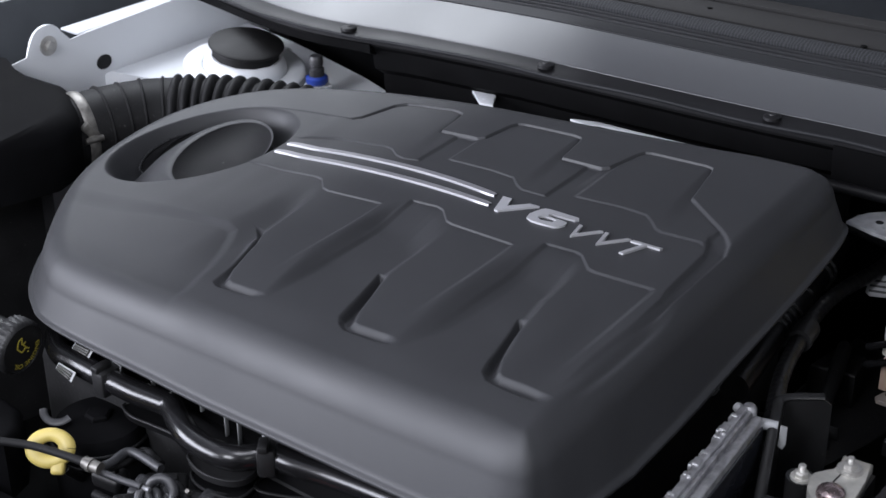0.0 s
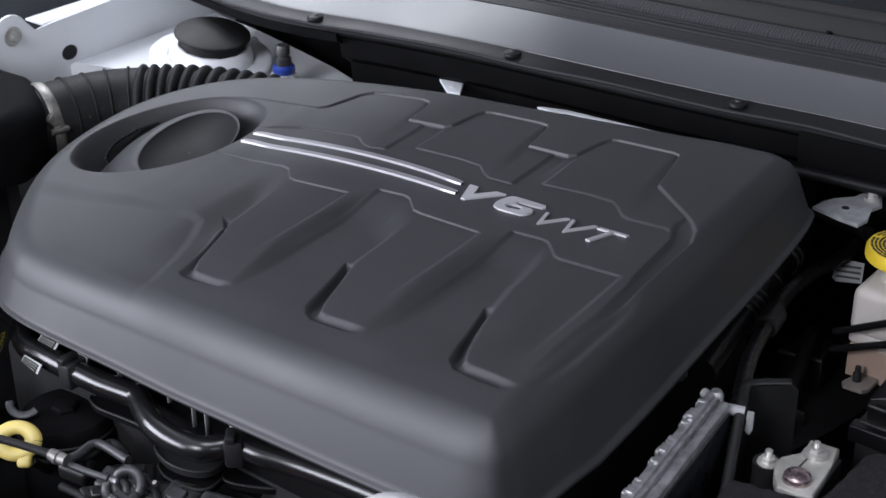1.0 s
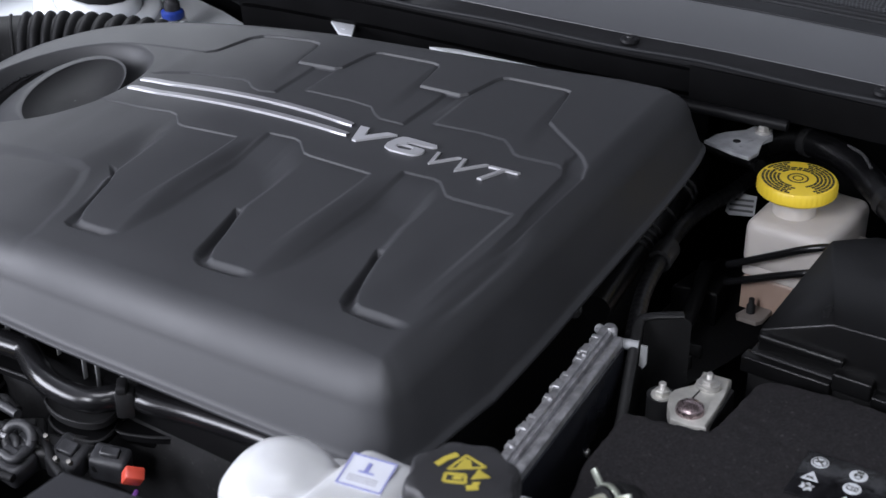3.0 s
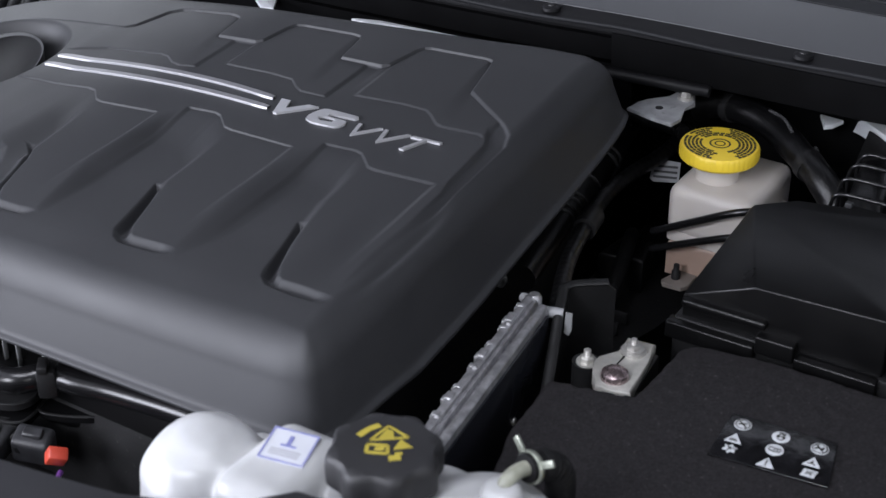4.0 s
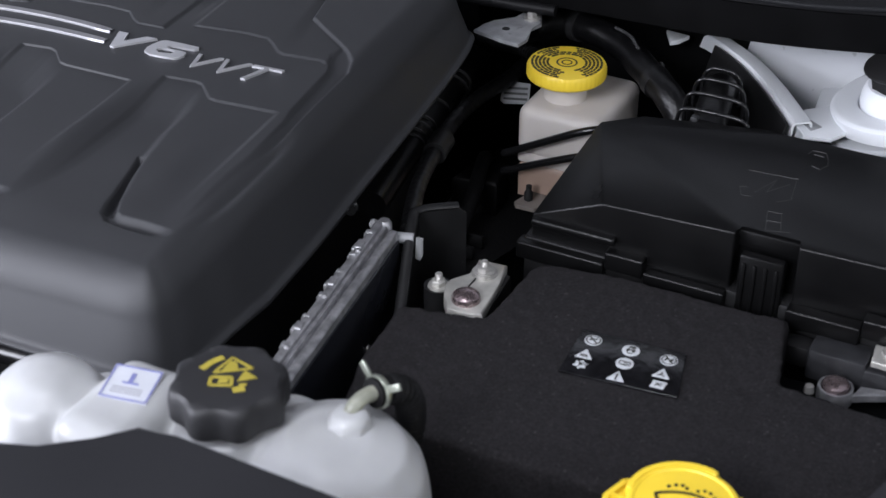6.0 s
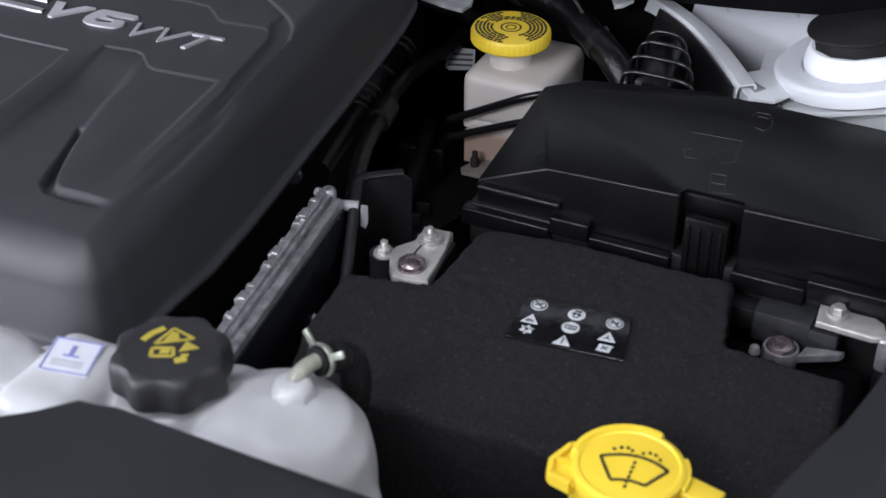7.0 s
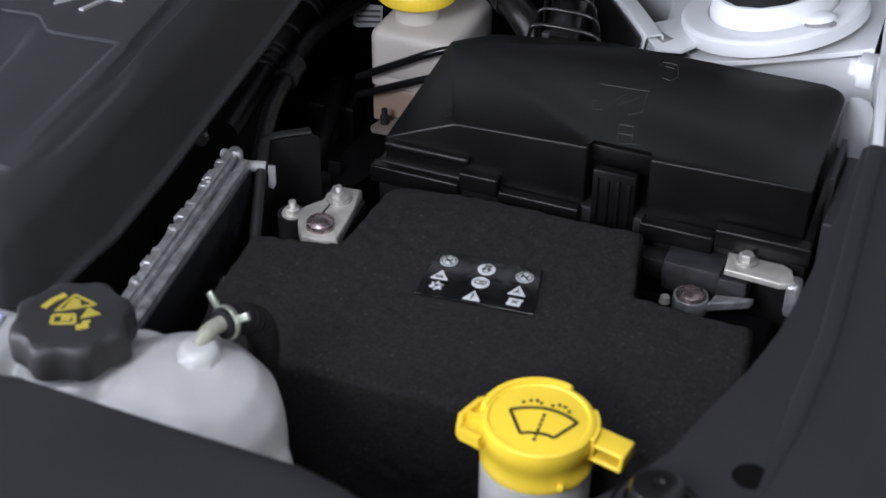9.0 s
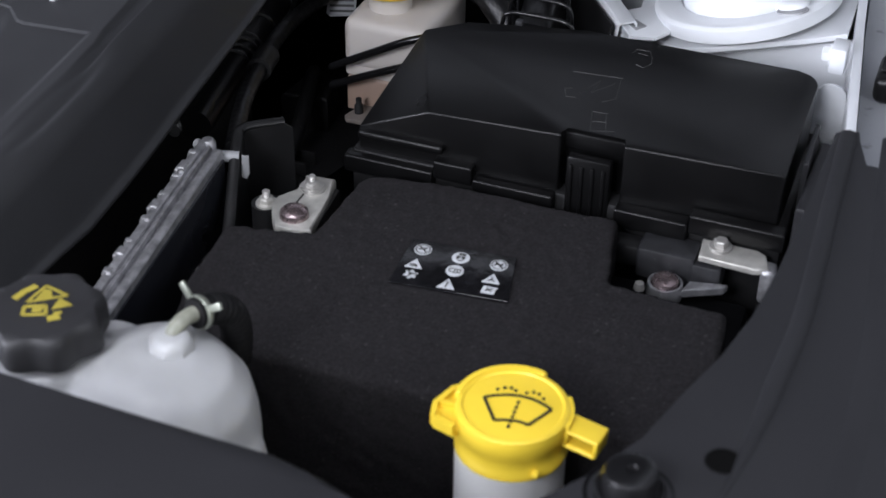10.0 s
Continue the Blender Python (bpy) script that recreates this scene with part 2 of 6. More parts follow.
def lathe(profile, n=48, m=None, wave=None):
    """Turn (radius, height) pairs about z; wave(angle, k) changes the radius."""
    bm = bmesh.new()
    rings = []
    for k, (r, z) in enumerate(profile):
        if r <= 1e-6:
            rings.append([bm.verts.new((0, 0, z))])
        else:
            rings.append([bm.verts.new(((r + (wave(2 * math.pi * i / n, k) if wave else 0)) * math.cos(2 * math.pi * i / n),
                                        (r + (wave(2 * math.pi * i / n, k) if wave else 0)) * math.sin(2 * math.pi * i / n), z)) for i in range(n)])
    for a, b in zip(rings, rings[1:]):
        for i in range(n):
            j = (i + 1) % n
            if len(a) == 1 and len(b) == 1:
                continue
            if len(a) == 1:
                bm.faces.new((a[0], b[j], b[i]))
            elif len(b) == 1:
                bm.faces.new((a[i], a[j], b[0]))
            else:
                bm.faces.new((a[i], a[j], b[j], b[i]))
    bmesh.ops.recalc_face_normals(bm, faces=bm.faces[:])
    return moved(bm, m) if m else bm


def at(x, y, z, rx=0, ry=0, rz=0):
    return pose(x, y, z, rx, ry, rz)


def catmull(pts, steps=8):
    p = [Vector(q) for q in pts]
    p = [2 * p[0] - p[1]] + p + [2 * p[-1] - p[-2]]
    out = []
    for i in range(1, len(p) - 2):
        for s in range(steps):
            t = s / steps
            a, b, c, d = p[i - 1], p[i], p[i + 1], p[i + 2]
            out.append(0.5 * ((2 * b) + (c - a) * t + (2 * a - 5 * b + 4 * c - d) * t * t + (3 * b - a - 3 * c + d) * t ** 3))
    out.append(p[-2])
    return out


def tube(pts, r, n=16, steps=8, smooth=True, radius=None, flat=1.0):
    """A swept pipe with closed ends; radius(i, count) gives an uneven thickness."""
    path = catmull(pts, steps) if smooth else [Vector(q) for q in pts]
    bm = bmesh.new()
    side = None
    rings = []
    for i, p in enumerate(path):
        d = (path[min(i + 1, len(path) - 1)] - path[max(i - 1, 0)]).normalized()
        if side is None:
            side = d.cross(Vector((0, 0, 1)))
            if side.length < 0.05:
                side = d.cross(Vector((1, 0, 0)))
        side = (side - d * side.dot(d)).normalized()
        up = side.cross(d)
        q = r * (radius(i, len(path)) if radius else 1)
        rings.append([bm.verts.new(p + side * (q * math.cos(2 * math.pi * k / n)) + up * (q * flat * math.sin(2 * math.pi * k / n))) for k in range(n)])
    for a, b in zip(rings, rings[1:]):
        for k in range(n):
            bm.faces.new((a[k], a[(k + 1) % n], b[(k + 1) % n], b[k]))
    bm.faces.new(rings[0][::-1])
    bm.faces.new(rings[-1])
    bmesh.ops.recalc_face_normals(bm, faces=bm.faces[:])
    return bm


def from_grid(P, closed=False):
    """A mesh from a numpy grid of points (rows, columns, 3); closed joins the last column to the first."""
    bm = bmesh.new()
    V = [[bm.verts.new(p) for p in row] for row in P]
    c = len(V[0])
    for a, b in zip(V, V[1:]):
        for j in range(c if closed else c - 1):
            k = (j + 1) % c
            bm.faces.new((a[j], a[k], b[k], b[j]))
    return bm


def sheet(bm, thick):
    bmesh.ops.recalc_face_normals(bm, faces=bm.faces[:])
    bmesh.ops.solidify(bm, geom=bm.faces[:], thickness=thick)
    return bm


def glyphs(text, extrude=0.02, bold=0.0, shear=0.0):
    """The built-in font's text as a mesh, one unit high."""
    cu = bpy.data.curves.new("text", "FONT")
    cu.body, cu.extrude, cu.offset, cu.shear, cu.resolution_u = text, extrude, bold, shear, 4
    ob = bpy.data.objects.new("text", cu)
    scene.collection.objects.link(ob)
    dg = bpy.context.evaluated_depsgraph_get()
    me = bpy.data.meshes.new_from_object(ob.evaluated_get(dg))
    bm = bmesh.new()
    bm.from_mesh(me)
    bpy.data.objects.remove(ob)
    bpy.data.curves.remove(cu)
    bpy.data.meshes.remove(me)
    return bm


def fitted(bm, x0, x1, y0, y1, z0, z1):
    """Scale a mesh into the box given."""
    lo = [min(v.co[k] for v in bm.verts) for k in range(3)]
    hi = [max(v.co[k] for v in bm.verts) for k in range(3)]
    a, b = (x0, y0, z0), (x1, y1, z1)
    for v in bm.verts:
        v.co = Vector([a[k] + (v.co[k] - lo[k]) / max(hi[k] - lo[k], 1e-9) * (b[k] - a[k]) for k in range(3)])
    return bm


def step(x):
    x = np.clip(x, 0, 1)
    return x * x * (3 - 2 * x)


def poly_sdf(px, py, poly):
    """Distance to a closed plan, negative inside."""
    d = np.full(px.shape, 1e9)
    inside = np.zeros(px.shape, bool)
    for (ax, ay), (bx, by) in zip(poly, poly[1:] + poly[:1]):
        ex, ey = bx - ax, by - ay
        t = np.clip(((px - ax) * ex + (py - ay) * ey) / (ex * ex + ey * ey + 1e-12), 0, 1)
        d = np.minimum(d, np.hypot(px - ax - t * ex, py - ay - t * ey))
        inside ^= ((ay > py) != (by > py)) & (px < (bx - ax) * (py - ay) / (by - ay + 1e-12) + ax)
    return np.where(inside, -d, d)


# ---- engine cover ----
def plane_z(x, y):
    return 0.9384 + 0.0456 * x + 0.1037 * y


OUTLINE = [(-0.25, -0.222), (-0.300, -0.207), (-0.348, -0.170), (-0.408, -0.09), (-0.432, -0.01), (-0.430, 0.068), (-0.398, 0.135), (-0.342, 0.182),
           (-0.26, 0.214), (-0.14, 0.238), (0.0, 0.250), (0.11, 0.259), (0.18, 0.265), (0.232, 0.257), (0.252, 0.215), (0.254, 0.0), (0.256, -0.14),
           (0.254, -0.195), (0.236, -0.217), (0.17, -0.222), (0.0, -0.223), (-0.12, -0.223)]
ZIG_LOW = ([-0.30, -0.2466, -0.172, -0.163, -0.151, -0.143, -0.082, -0.066, -0.034, -0.026, -0.011, -0.003, 0.0645, 0.085, 0.116, 0.123, 0.139, 0.146, 0.202],
           [0.004, 0.0102, 0.0210, 0.0190, 0.0076, 0.0056, 0.0105, 0.0275, 0.0297, 0.0270, 0.0135, 0.0114, 0.0088, 0.0233, 0.0243, 0.0222, 0.0075, 0.0056, 0.0064])
ZIG_UP = ([-0.238, -0.209, -0.152, -0.143, -0.131, -0.121, -0.104, -0.084, -0.031, -0.006, 0.005, 0.014, 0.041, 0.061, 0.110, 0.134, 0.143, 0.153, 0.160, 0.195, 0.203],
          [0.070, 0.0871, 0.0969, 0.0954, 0.0876, 0.0855, 0.0893, 0.1036, 0.1047, 0.1024, 0.0930, 0.0880, 0.0877, 0.0995, 0.1025, 0.1007, 0.0945, 0.0852, 0.0824, 0.0836, 0.0800])
RIM = [(-0.345, 0.104), (-0.277, 0.1187), (-0.222, 0.127), (-0.2145, 0.1345), (-0.2020, 0.1690), (-0.193, 0.1780), (-0.181, 0.1815), (-0.1408, 0.1881), (-0.130, 0.1862), (-0.1265, 0.1810), (-0.1235, 0.1472),
       (-0.0827, 0.1502), (-0.0765, 0.1545), (-0.0700, 0.1850), (-0.066, 0.1915), (-0.0593, 0.1938), (-0.0052, 0.1958), (0.004, 0.1943), (0.0072, 0.1890), (0.012, 0.1535), (0.0549, 0.1534), (0.061, 0.1580), (0.0694, 0.1900),
       (0.0730, 0.1955), (0.0785, 0.1975), (0.1337, 0.1986), (0.1415, 0.1968), (0.1440, 0.1900), (0.1538, 0.1424), (0.2074, 0.1046), (0.2190, 0.0925), (0.2240, 0.0783), (0.2249, -0.0175), (0.2255, -0.5), (-0.6, -0.5), (-0.6, 0.055)]
# the three fingers at the front: heights along y, and the left edge, the right edge and the foot of the right slope
FINGER_Y = [-0.150, -0.120, -0.093, -0.072, -0.040, -0.010, 0.024]
FINGERS = (([-0.1058, -0.1205, -0.1335, -0.1375, -0.1425, -0.1470, -0.1500], [-0.0650, -0.0715, -0.0770, -0.0815, -0.0812, -0.0805, -0.0815], [-0.0570, -0.0562, -0.0556, -0.0556, -0.0590, -0.0620, -0.0670]),
           ([0.0300, 0.0203, 0.0110, 0.0045, 0.0020, -0.0006, -0.0030], [0.0735, 0.0708, 0.0682, 0.0665, 0.0648, 0.0668, 0.0690], [0.0850, 0.0945, 0.0975, 0.0983, 0.0998, 0.0975, 0.0950]),
           ([0.1690, 0.1590, 0.1495, 0.1442, 0.1370, 0.1348, 0.1330], [0.2165, 0.2133, 0.2113, 0.2117, 0.2140, 0.2150, 0.2160], [0.2240, 0.2262, 0.2275, 0.2280, 0.2265, 0.2248, 0.2230]))
# the sunk channel round each finger's tip
MOATS = ([(-0.1697, -0.0625), (-0.1567, -0.0669), (-0.1471, -0.0742), (-0.1348, -0.0884), (-0.1171, -0.1419), (-0.1135, -0.1581), (-0.1068, -0.1613), (-0.0727, -0.1595), (-0.060, -0.1535), (-0.0631, -0.1506),
          (-0.0791, -0.1528), (-0.1003, -0.1528), (-0.1058, -0.1508), (-0.1162, -0.1363), (-0.1305, -0.0931), (-0.1421, -0.0742), (-0.152, -0.0655)],
         [(-0.0087, -0.0720), (0.0018, -0.1057), (0.0144, -0.1439), (0.0217, -0.1524), (0.0303, -0.1566), (0.0589, -0.1561), (0.0743, -0.1542), (0.0860, -0.1460), (0.0748, -0.1470), (0.0624, -0.1471),
          (0.0356, -0.1482), (0.0296, -0.1462), (0.0225, -0.1338), (0.0136, -0.1076), (0.0006, -0.0749)],
         [(0.1322, -0.0700), (0.1385, -0.0887), (0.1526, -0.1344), (0.1569, -0.1458), (0.1664, -0.1540), (0.1872, -0.1560), (0.2070, -0.1560), (0.2174, -0.1537), (0.2249, -0.1460), (0.2159, -0.1469),
          (0.1943, -0.1456), (0.1735, -0.1467), (0.1676, -0.1437), (0.1603, -0.1316), (0.1507, -0.1086), (0.1406, -0.0723)])


def cover_relief(x, y):
    h = np.zeros(x.shape)
    # lower front-left field
    low_field = [(-0.6, -0.130), (-0.320, -0.1006), (-0.249, -0.0871), (-0.182, -0.0804), (-0.167, -0.0829), (-0.160, -0.0934), (-0.1365, -0.139), (-0.123, -0.181), (-0.12, -0.4), (-0.6, -0.4)]
    h -= 0.0030 * step((0.003 - poly_sdf(x, y, low_field)) / (0.011 + 0.012 * step((-0.2 - x) / 0.1))) * step((y + 0.212) / 0.05) * step((x + 0.385) / 0.06)
    # field inside the rim
    rim, end = poly_sdf(x, y, RIM), step((x - 0.165) / 0.04)
    h -= 0.0030 * step((0.0006 - rim) / (0.0015 + (0.03 - 0.02 * end) * step((0.03 - y) / 0.13))) * (step((y + 0.10) / 0.1) * (1 - end) + step((y + 0.165) / 0.05) * end) * step((x + 0.34) / 0.07) * (0.4 + 0.6 * step((x + 0.235) / 0.03))
    inside = step(-rim / 0.003)
    # edges of the badge panel, which fade out where the valleys meet it
    low, up = np.interp(x, *ZIG_LOW) + 0.0034, np.interp(x, *ZIG_UP) + 0.0020

    def gaps(spans, soft=0.006):
        return 1 - sum(step((x - p) / soft) * step((q - x) / soft) for p, q in spans)

    # fingers at the front with valleys between them
    tops = np.zeros(x.shape)
    for left, right, foot in FINGERS:
        l, r, f = (np.interp(y, FINGER_Y, q) for q in (left, right, foot))
        fall = np.clip((f + 0.001 - x) / (f - r + 0.002), 0, 1)
        tops = np.maximum(tops, step((x - l + 0.011) / 0.013) * step(fall) * step((y + 0.158) / 0.009))
    depth = 0.0068 * step((low - y) / 0.055) * step((y + 0.168) / 0.085)
    side = step((x + 0.185) / 0.04) * (1 - step((x - 0.2265) / 0.010))
    h -= depth * (1 - tops) * side
    for moat, tip in zip(MOATS, (-0.0650, 0.0735, 0.2160)):
        m = poly_sdf(x, y, moat)
        h -= 0.0082 * step((0.0024 - m) / 0.0066) * step((-0.064 - y) / 0.012) * (0.5 + 0.5 * step((y + 0.152) / 0.022)) * (1 - step((x - tip + 0.012) / 0.018))
    h -= 0.0017 * step((low + 0.0008 - y) / 0.0017) * step((y + 0.14) / 0.12) * inside * step((x + 0.262) / 0.03) * gaps(((-0.086, -0.058), (0.060, 0.090), (0.199, 0.4)))
    back = np.zeros(x.shape)
    for l, r0, r1, f0, f1 in ((-0.2135, -0.1340, -0.1290, -0.1229, -0.1090), (-0.0800, -0.0005, 0.0027, 0.0095, 0.0230), (0.0575, 0.1371, 0.1450, 0.1455, 0.1680)):
        v = np.clip((0.18 - y) / 0.085, 0, 1)
        r, f = r0 + (r1 - r0) * v, f0 + (f1 - f0) * v
        back = np.maximum(back, step((x - l + 0.006) / 0.009) * step((f - x) / (f - r)))
    rear = inside * step((x + 0.25) / 0.02) * (1 - step((x - 0.199) / 0.008))
    h += rear * 0.0015 * step((y - up + 0.0008) / 0.0017) * gaps(((-0.108, -0.078), (0.037, 0.066), (0.199, 0.4)))
    h -= rear * 0.0013 * (1 - back) * step((y - up - 0.002) / 0.045) * step((x + 0.21) / 0.02)
    # channel at the panel's right end
    wall = np.interp(y, [0.0, 0.0147, 0.0737, 0.085, 0.095], [0.2125, 0.2094, 0.2062, 0.2015, 0.196])
    h -= 0.0034 * step((x - wall) / 0.004) * step((0.104 - y) / 0.03) * step((y + 0.05) / 0.07) * inside
    # oil filler recess
    a, b = x + 0.318, y - 0.019
    c, s = math.cos(radians(65)), math.sin(radians(65))
    k = np.hypot((a * c + b * s) / 0.099, (-a * s + b * c) / 0.067)
    h -= 0.034 * step((1.0 - k) / (0.24 + 0.08 * step((a + 0.03) / 0.08) - 0.02 * step((b - 0.03) / 0.05)))
    return h


def resample(poly, n):
    p = [Vector((x, y, 0)) for x, y in poly]
    q = catmull([*p[-2:], *p, *p[:3]], 14)[28:28 + 14 * len(p)]
    q = np.array([(v.x, v.y) for v in q])
    q = np.vstack([q, q[:1]])
    s = np.concatenate([[0], np.cumsum(np.hypot(*np.diff(q, axis=0).T))])
    t = np.linspace(0, s[-1], n, endpoint=False)
    return np.stack([np.interp(t, s, q[:, 0]), np.interp(t, s, q[:, 1])], 1)


def cover_body():
    n, rings = 1800, 420
    o = resample(OUTLINE, n)
    d = np.roll(o, -1, 0) - np.roll(o, 1, 0)
    nrm = np.stack([d[:, 1], -d[:, 0]], 1) / np.hypot(*d.T)[:, None]
    area = np.sum(o[:, 0] * np.roll(o[:, 1], -1) - np.roll(o[:, 0], -1) * o[:, 1])
    inward = -nrm if area > 0 else nrm
    w = 45
    pad = np.vstack([inward[-w:], inward, inward[:w]])
    inward = np.stack([np.convolve(pad[:, k], np.ones(2 * w + 1) / (2 * w + 1), "valid") for k in (0, 1)], 1)
    inward /= np.hypot(*inward.T)[:, None]
    rows = []
    # inner fold and skirt
    deep = 0.072
    fillet, draft = 0.027, 0.011
    prof = [(0.006, deep + 0.004), (0.001, deep + 0.005), (-0.003, deep + 0.0035), (-0.0036, deep + 0.001), (-0.003, deep - 0.0008), (-0.0004, deep - 0.0016)]
    prof += [(draft * t, deep - (deep - fillet) * t) for t in np.linspace(0.1, 1, 12)]
    prof += [(draft + 0.027 * (math.cos(0.25) - math.cos(a)) / math.cos(0.25), fillet * (1 - (math.sin(a) - math.sin(0.25)) / (1 - math.sin(0.25)))) for a in np.linspace(0.3, math.pi / 2, 24)]
    edge = o + inward * prof[-1][0]
    for dd, drop in prof:
        q = o + inward * dd
        w = np.clip(1.15 - drop / 0.03, 0, 1)
        top = plane_z(q[:, 0], q[:, 1])
        rim = 0.8525 + 0.19 * np.maximum(0, o[:, 1] + 0.1) + 0.009 * np.clip((o[:, 0] + 0.06) / 0.28, 0, 1) * step((0.0 - o[:, 1]) / 0.15)
        over = np.clip((drop - fillet) / (deep - fillet), 0, None)
        z = np.where(drop <= fillet, top - drop, top - fillet - over * (top - fillet - rim)) + w * cover_relief(q[:, 0], q[:, 1])
        rows.append(np.column_stack([q, z]))
    mid = np.array([-0.075, 0.03])
    for t in np.linspace(0, 1, rings)[1:]:
        q = edge + (mid - edge) * min(t, 0.9985)
        rows.append(np.column_stack([q, plane_z(q[:, 0], q[:, 1]) + cover_relief(q[:, 0], q[:, 1])]))
    P = np.array(rows)
    r, c = P.shape[:2]
    i = np.arange(r - 1)[:, None] * c
    j = np.arange(c)[None, :]
    k = (j + 1) % c
    quads = np.stack([i + j, i + k, i + c + k, i + c + j], -1).reshape(-1, 4)
    verts = P.reshape(-1, 3)
    return verts, quads, [list(range((r - 1) * c, r * c))]


cover = thing("engine_cover", (-0.08, 0.03, 0.86), "dark grey moulded plastic engine cover over the engine", "engine cover")
verts, quads, cap = cover_body()
mid = np.array(BASE["engine_cover"])
me = bpy.data.meshes.new("cover_shell")
me.from_pydata((verts - mid).tolist(), [], quads.tolist() + cap)
me.materials.append(M_COVER)
me.shade_smooth()
shell = new("cover_shell", me)
shell.parent = cover
BASE[shell.name] = Vector(mid)


def strip(x0, y0, x1, y1, bow, w):
    rows = []
    for t in np.linspace(0, 1, 40):
        x, y = x0 + (x1 - x0) * t, y0 + (y1 - y0) * t + bow * 4 * t * (1 - t)
        z = plane_z(x, y) + float(cover_relief(np.array([x]), np.array([y]))[0]) - 0.0004
        e = w / 2 * min(1, 0.72 + 9 * min(t, 1 - t))
        rows.append([(x, y - e, z - 0.003), (x, y - e, z + 0.0016), (x, y - e * 0.86, z + 0.0022), (x, y + e * 0.86, z + 0.0022), (x, y + e, z + 0.0016), (x, y + e, z - 0.003)])
    return from_grid(np.array(rows))


part("trim_strip", strip(-0.240, 0.0575, 0.0, 0.071, 0.0115, 0.0068), M_CHROME, cover, "satin silver trim strip")
part("trim_strip", strip(-0.240, 0.0405, 0.006, 0.0555, 0.009, 0.0068), M_CHROME, cover, "satin silver trim strip")
for ch, x0, x1, y0, y1, lean in (("V", 0.008, 0.047, 0.049, 0.0715, 0.25), ("V", 0.095, 0.119, 0.0435, 0.0620, 0.3),
                                 ("V", 0.121, 0.146, 0.0425, 0.0620, 0.3), ("T", 0.147, 0.176, 0.0405, 0.0620, 0.35)):
    g = fitted(glyphs(ch, 0.05, 0.04 if x0 < 0.05 else -0.006, lean), x0, x1, y0, y1, -0.0055, -0.0012)
    for v in g.verts:
        v.co.z += plane_z(v.co.x, v.co.y)
    part("letter", g, M_LETTER, cover, "raised satin silver letter")

# the numeral, a closed bowl with a long flat arm
g = bmesh.new()
for loop in ([(0.0483, 0.0513), (0.0469, 0.0572), (0.0484, 0.0624), (0.0512, 0.0683), (0.0536, 0.0707), (0.0576, 0.0717), (0.0736, 0.0714), (0.0886, 0.0707), (0.0903, 0.0683), (0.0879, 0.0659), (0.0767, 0.0654), (0.0649, 0.0657), (0.0624, 0.0643), (0.0637, 0.0617), (0.0683, 0.0609), (0.0801, 0.0607), (0.0839, 0.0595), (0.0848, 0.0557), (0.0823, 0.0512), (0.0782, 0.0489), (0.0670, 0.0483), (0.0552, 0.0485)], [(0.0571, 0.0555), (0.0569, 0.0581), (0.0593, 0.0596), (0.0696, 0.0600), (0.0737, 0.0584), (0.0724, 0.0545), (0.0616, 0.0532)]):
    vs = [g.verts.new((x, y, plane_z(x, y) - 0.0055)) for x, y in loop]
    for a, b in zip(vs, vs[1:] + vs[:1]):
        g.edges.new((a, b))
bmesh.ops.triangle_fill(g, edges=g.edges[:], use_beauty=True)
up = bmesh.ops.extrude_face_region(g, geom=g.faces[:])
bmesh.ops.translate(g, verts=[v for v in up["geom"] if isinstance(v, bmesh.types.BMVert)], vec=(0, 0, 0.0043))
bmesh.ops.recalc_face_normals(g, faces=g.faces[:])
part("letter", g, M_LETTER, cover, "raised satin silver numeral")

# oval lid in the recess
rows = []
c, s = math.cos(radians(112)), math.sin(radians(112))
for k, dz in ((1.5, -0.036), (1.42, -0.030), (1.3, -0.018), (1.15, -0.008), (1.06, -0.0035), (1.0, -0.0028), (0.96, -0.0036), (0.9, -0.006), (0.6, -0.012), (0.3, -0.014), (0.02, -0.014)):
    ring = []
    for a in np.linspace(0, 2 * math.pi, 96, endpoint=False):
        u, v = 0.069 * math.cos(a), 0.0445 * math.sin(a)
        q = 1 + (k - 1) * float(0.08 + 0.92 * step((0.012 - (u * c - v * s)) / 0.04)) if k > 1 else k
        u, v = u * q, v * q
        slip = max(0, q - 1) * 0.058
        x, y = -0.29 + u * c - v * s - slip, 0.017 + u * s + v * c - slip * 0.4
        ring.append((x, y, plane_z(x, y) + dz))
    rows.append(ring)
grip = part("oval_lid", from_grid(np.array(rows[:7]), True), M_COVER, cover, "oval grip standing in the recess")
LEFT = [(-0.3700, 0.0488, 0.9130), (-0.3789, 0.0267, 0.9094), (-0.3821, 0.0066, 0.9043), (-0.3816, -0.0047, 0.8997), (-0.3789, -0.0136, 0.8932), (-0.3745, -0.0138, 0.8873)]
RIGHT = [(-0.3690, 0.0488, 0.9130), (-0.3762, 0.0315, 0.9067), (-0.3786, 0.0179, 0.9008), (-0.3784, 0.0105, 0.8959), (-0.3774, 0.0038, 0.8912), (-0.3740, -0.0055, 0.8868)]
toward = Vector((0.62, -0.45, 0.62)) * 0.003
a, b = catmull([Vector(p) + toward * 0.6 for p in LEFT], 6), catmull([Vector(p) + toward * 1.6 for p in RIGHT], 6)
part("pocket", sheet(from_grid(np.array([[tuple(p.lerp(q, u)) for u in (0, 0.33, 0.67, 1)] for p, q in zip(a, b)])), 0.0015), M_LID, grip, "dark sheet for the shade in the pocket beside the grip")
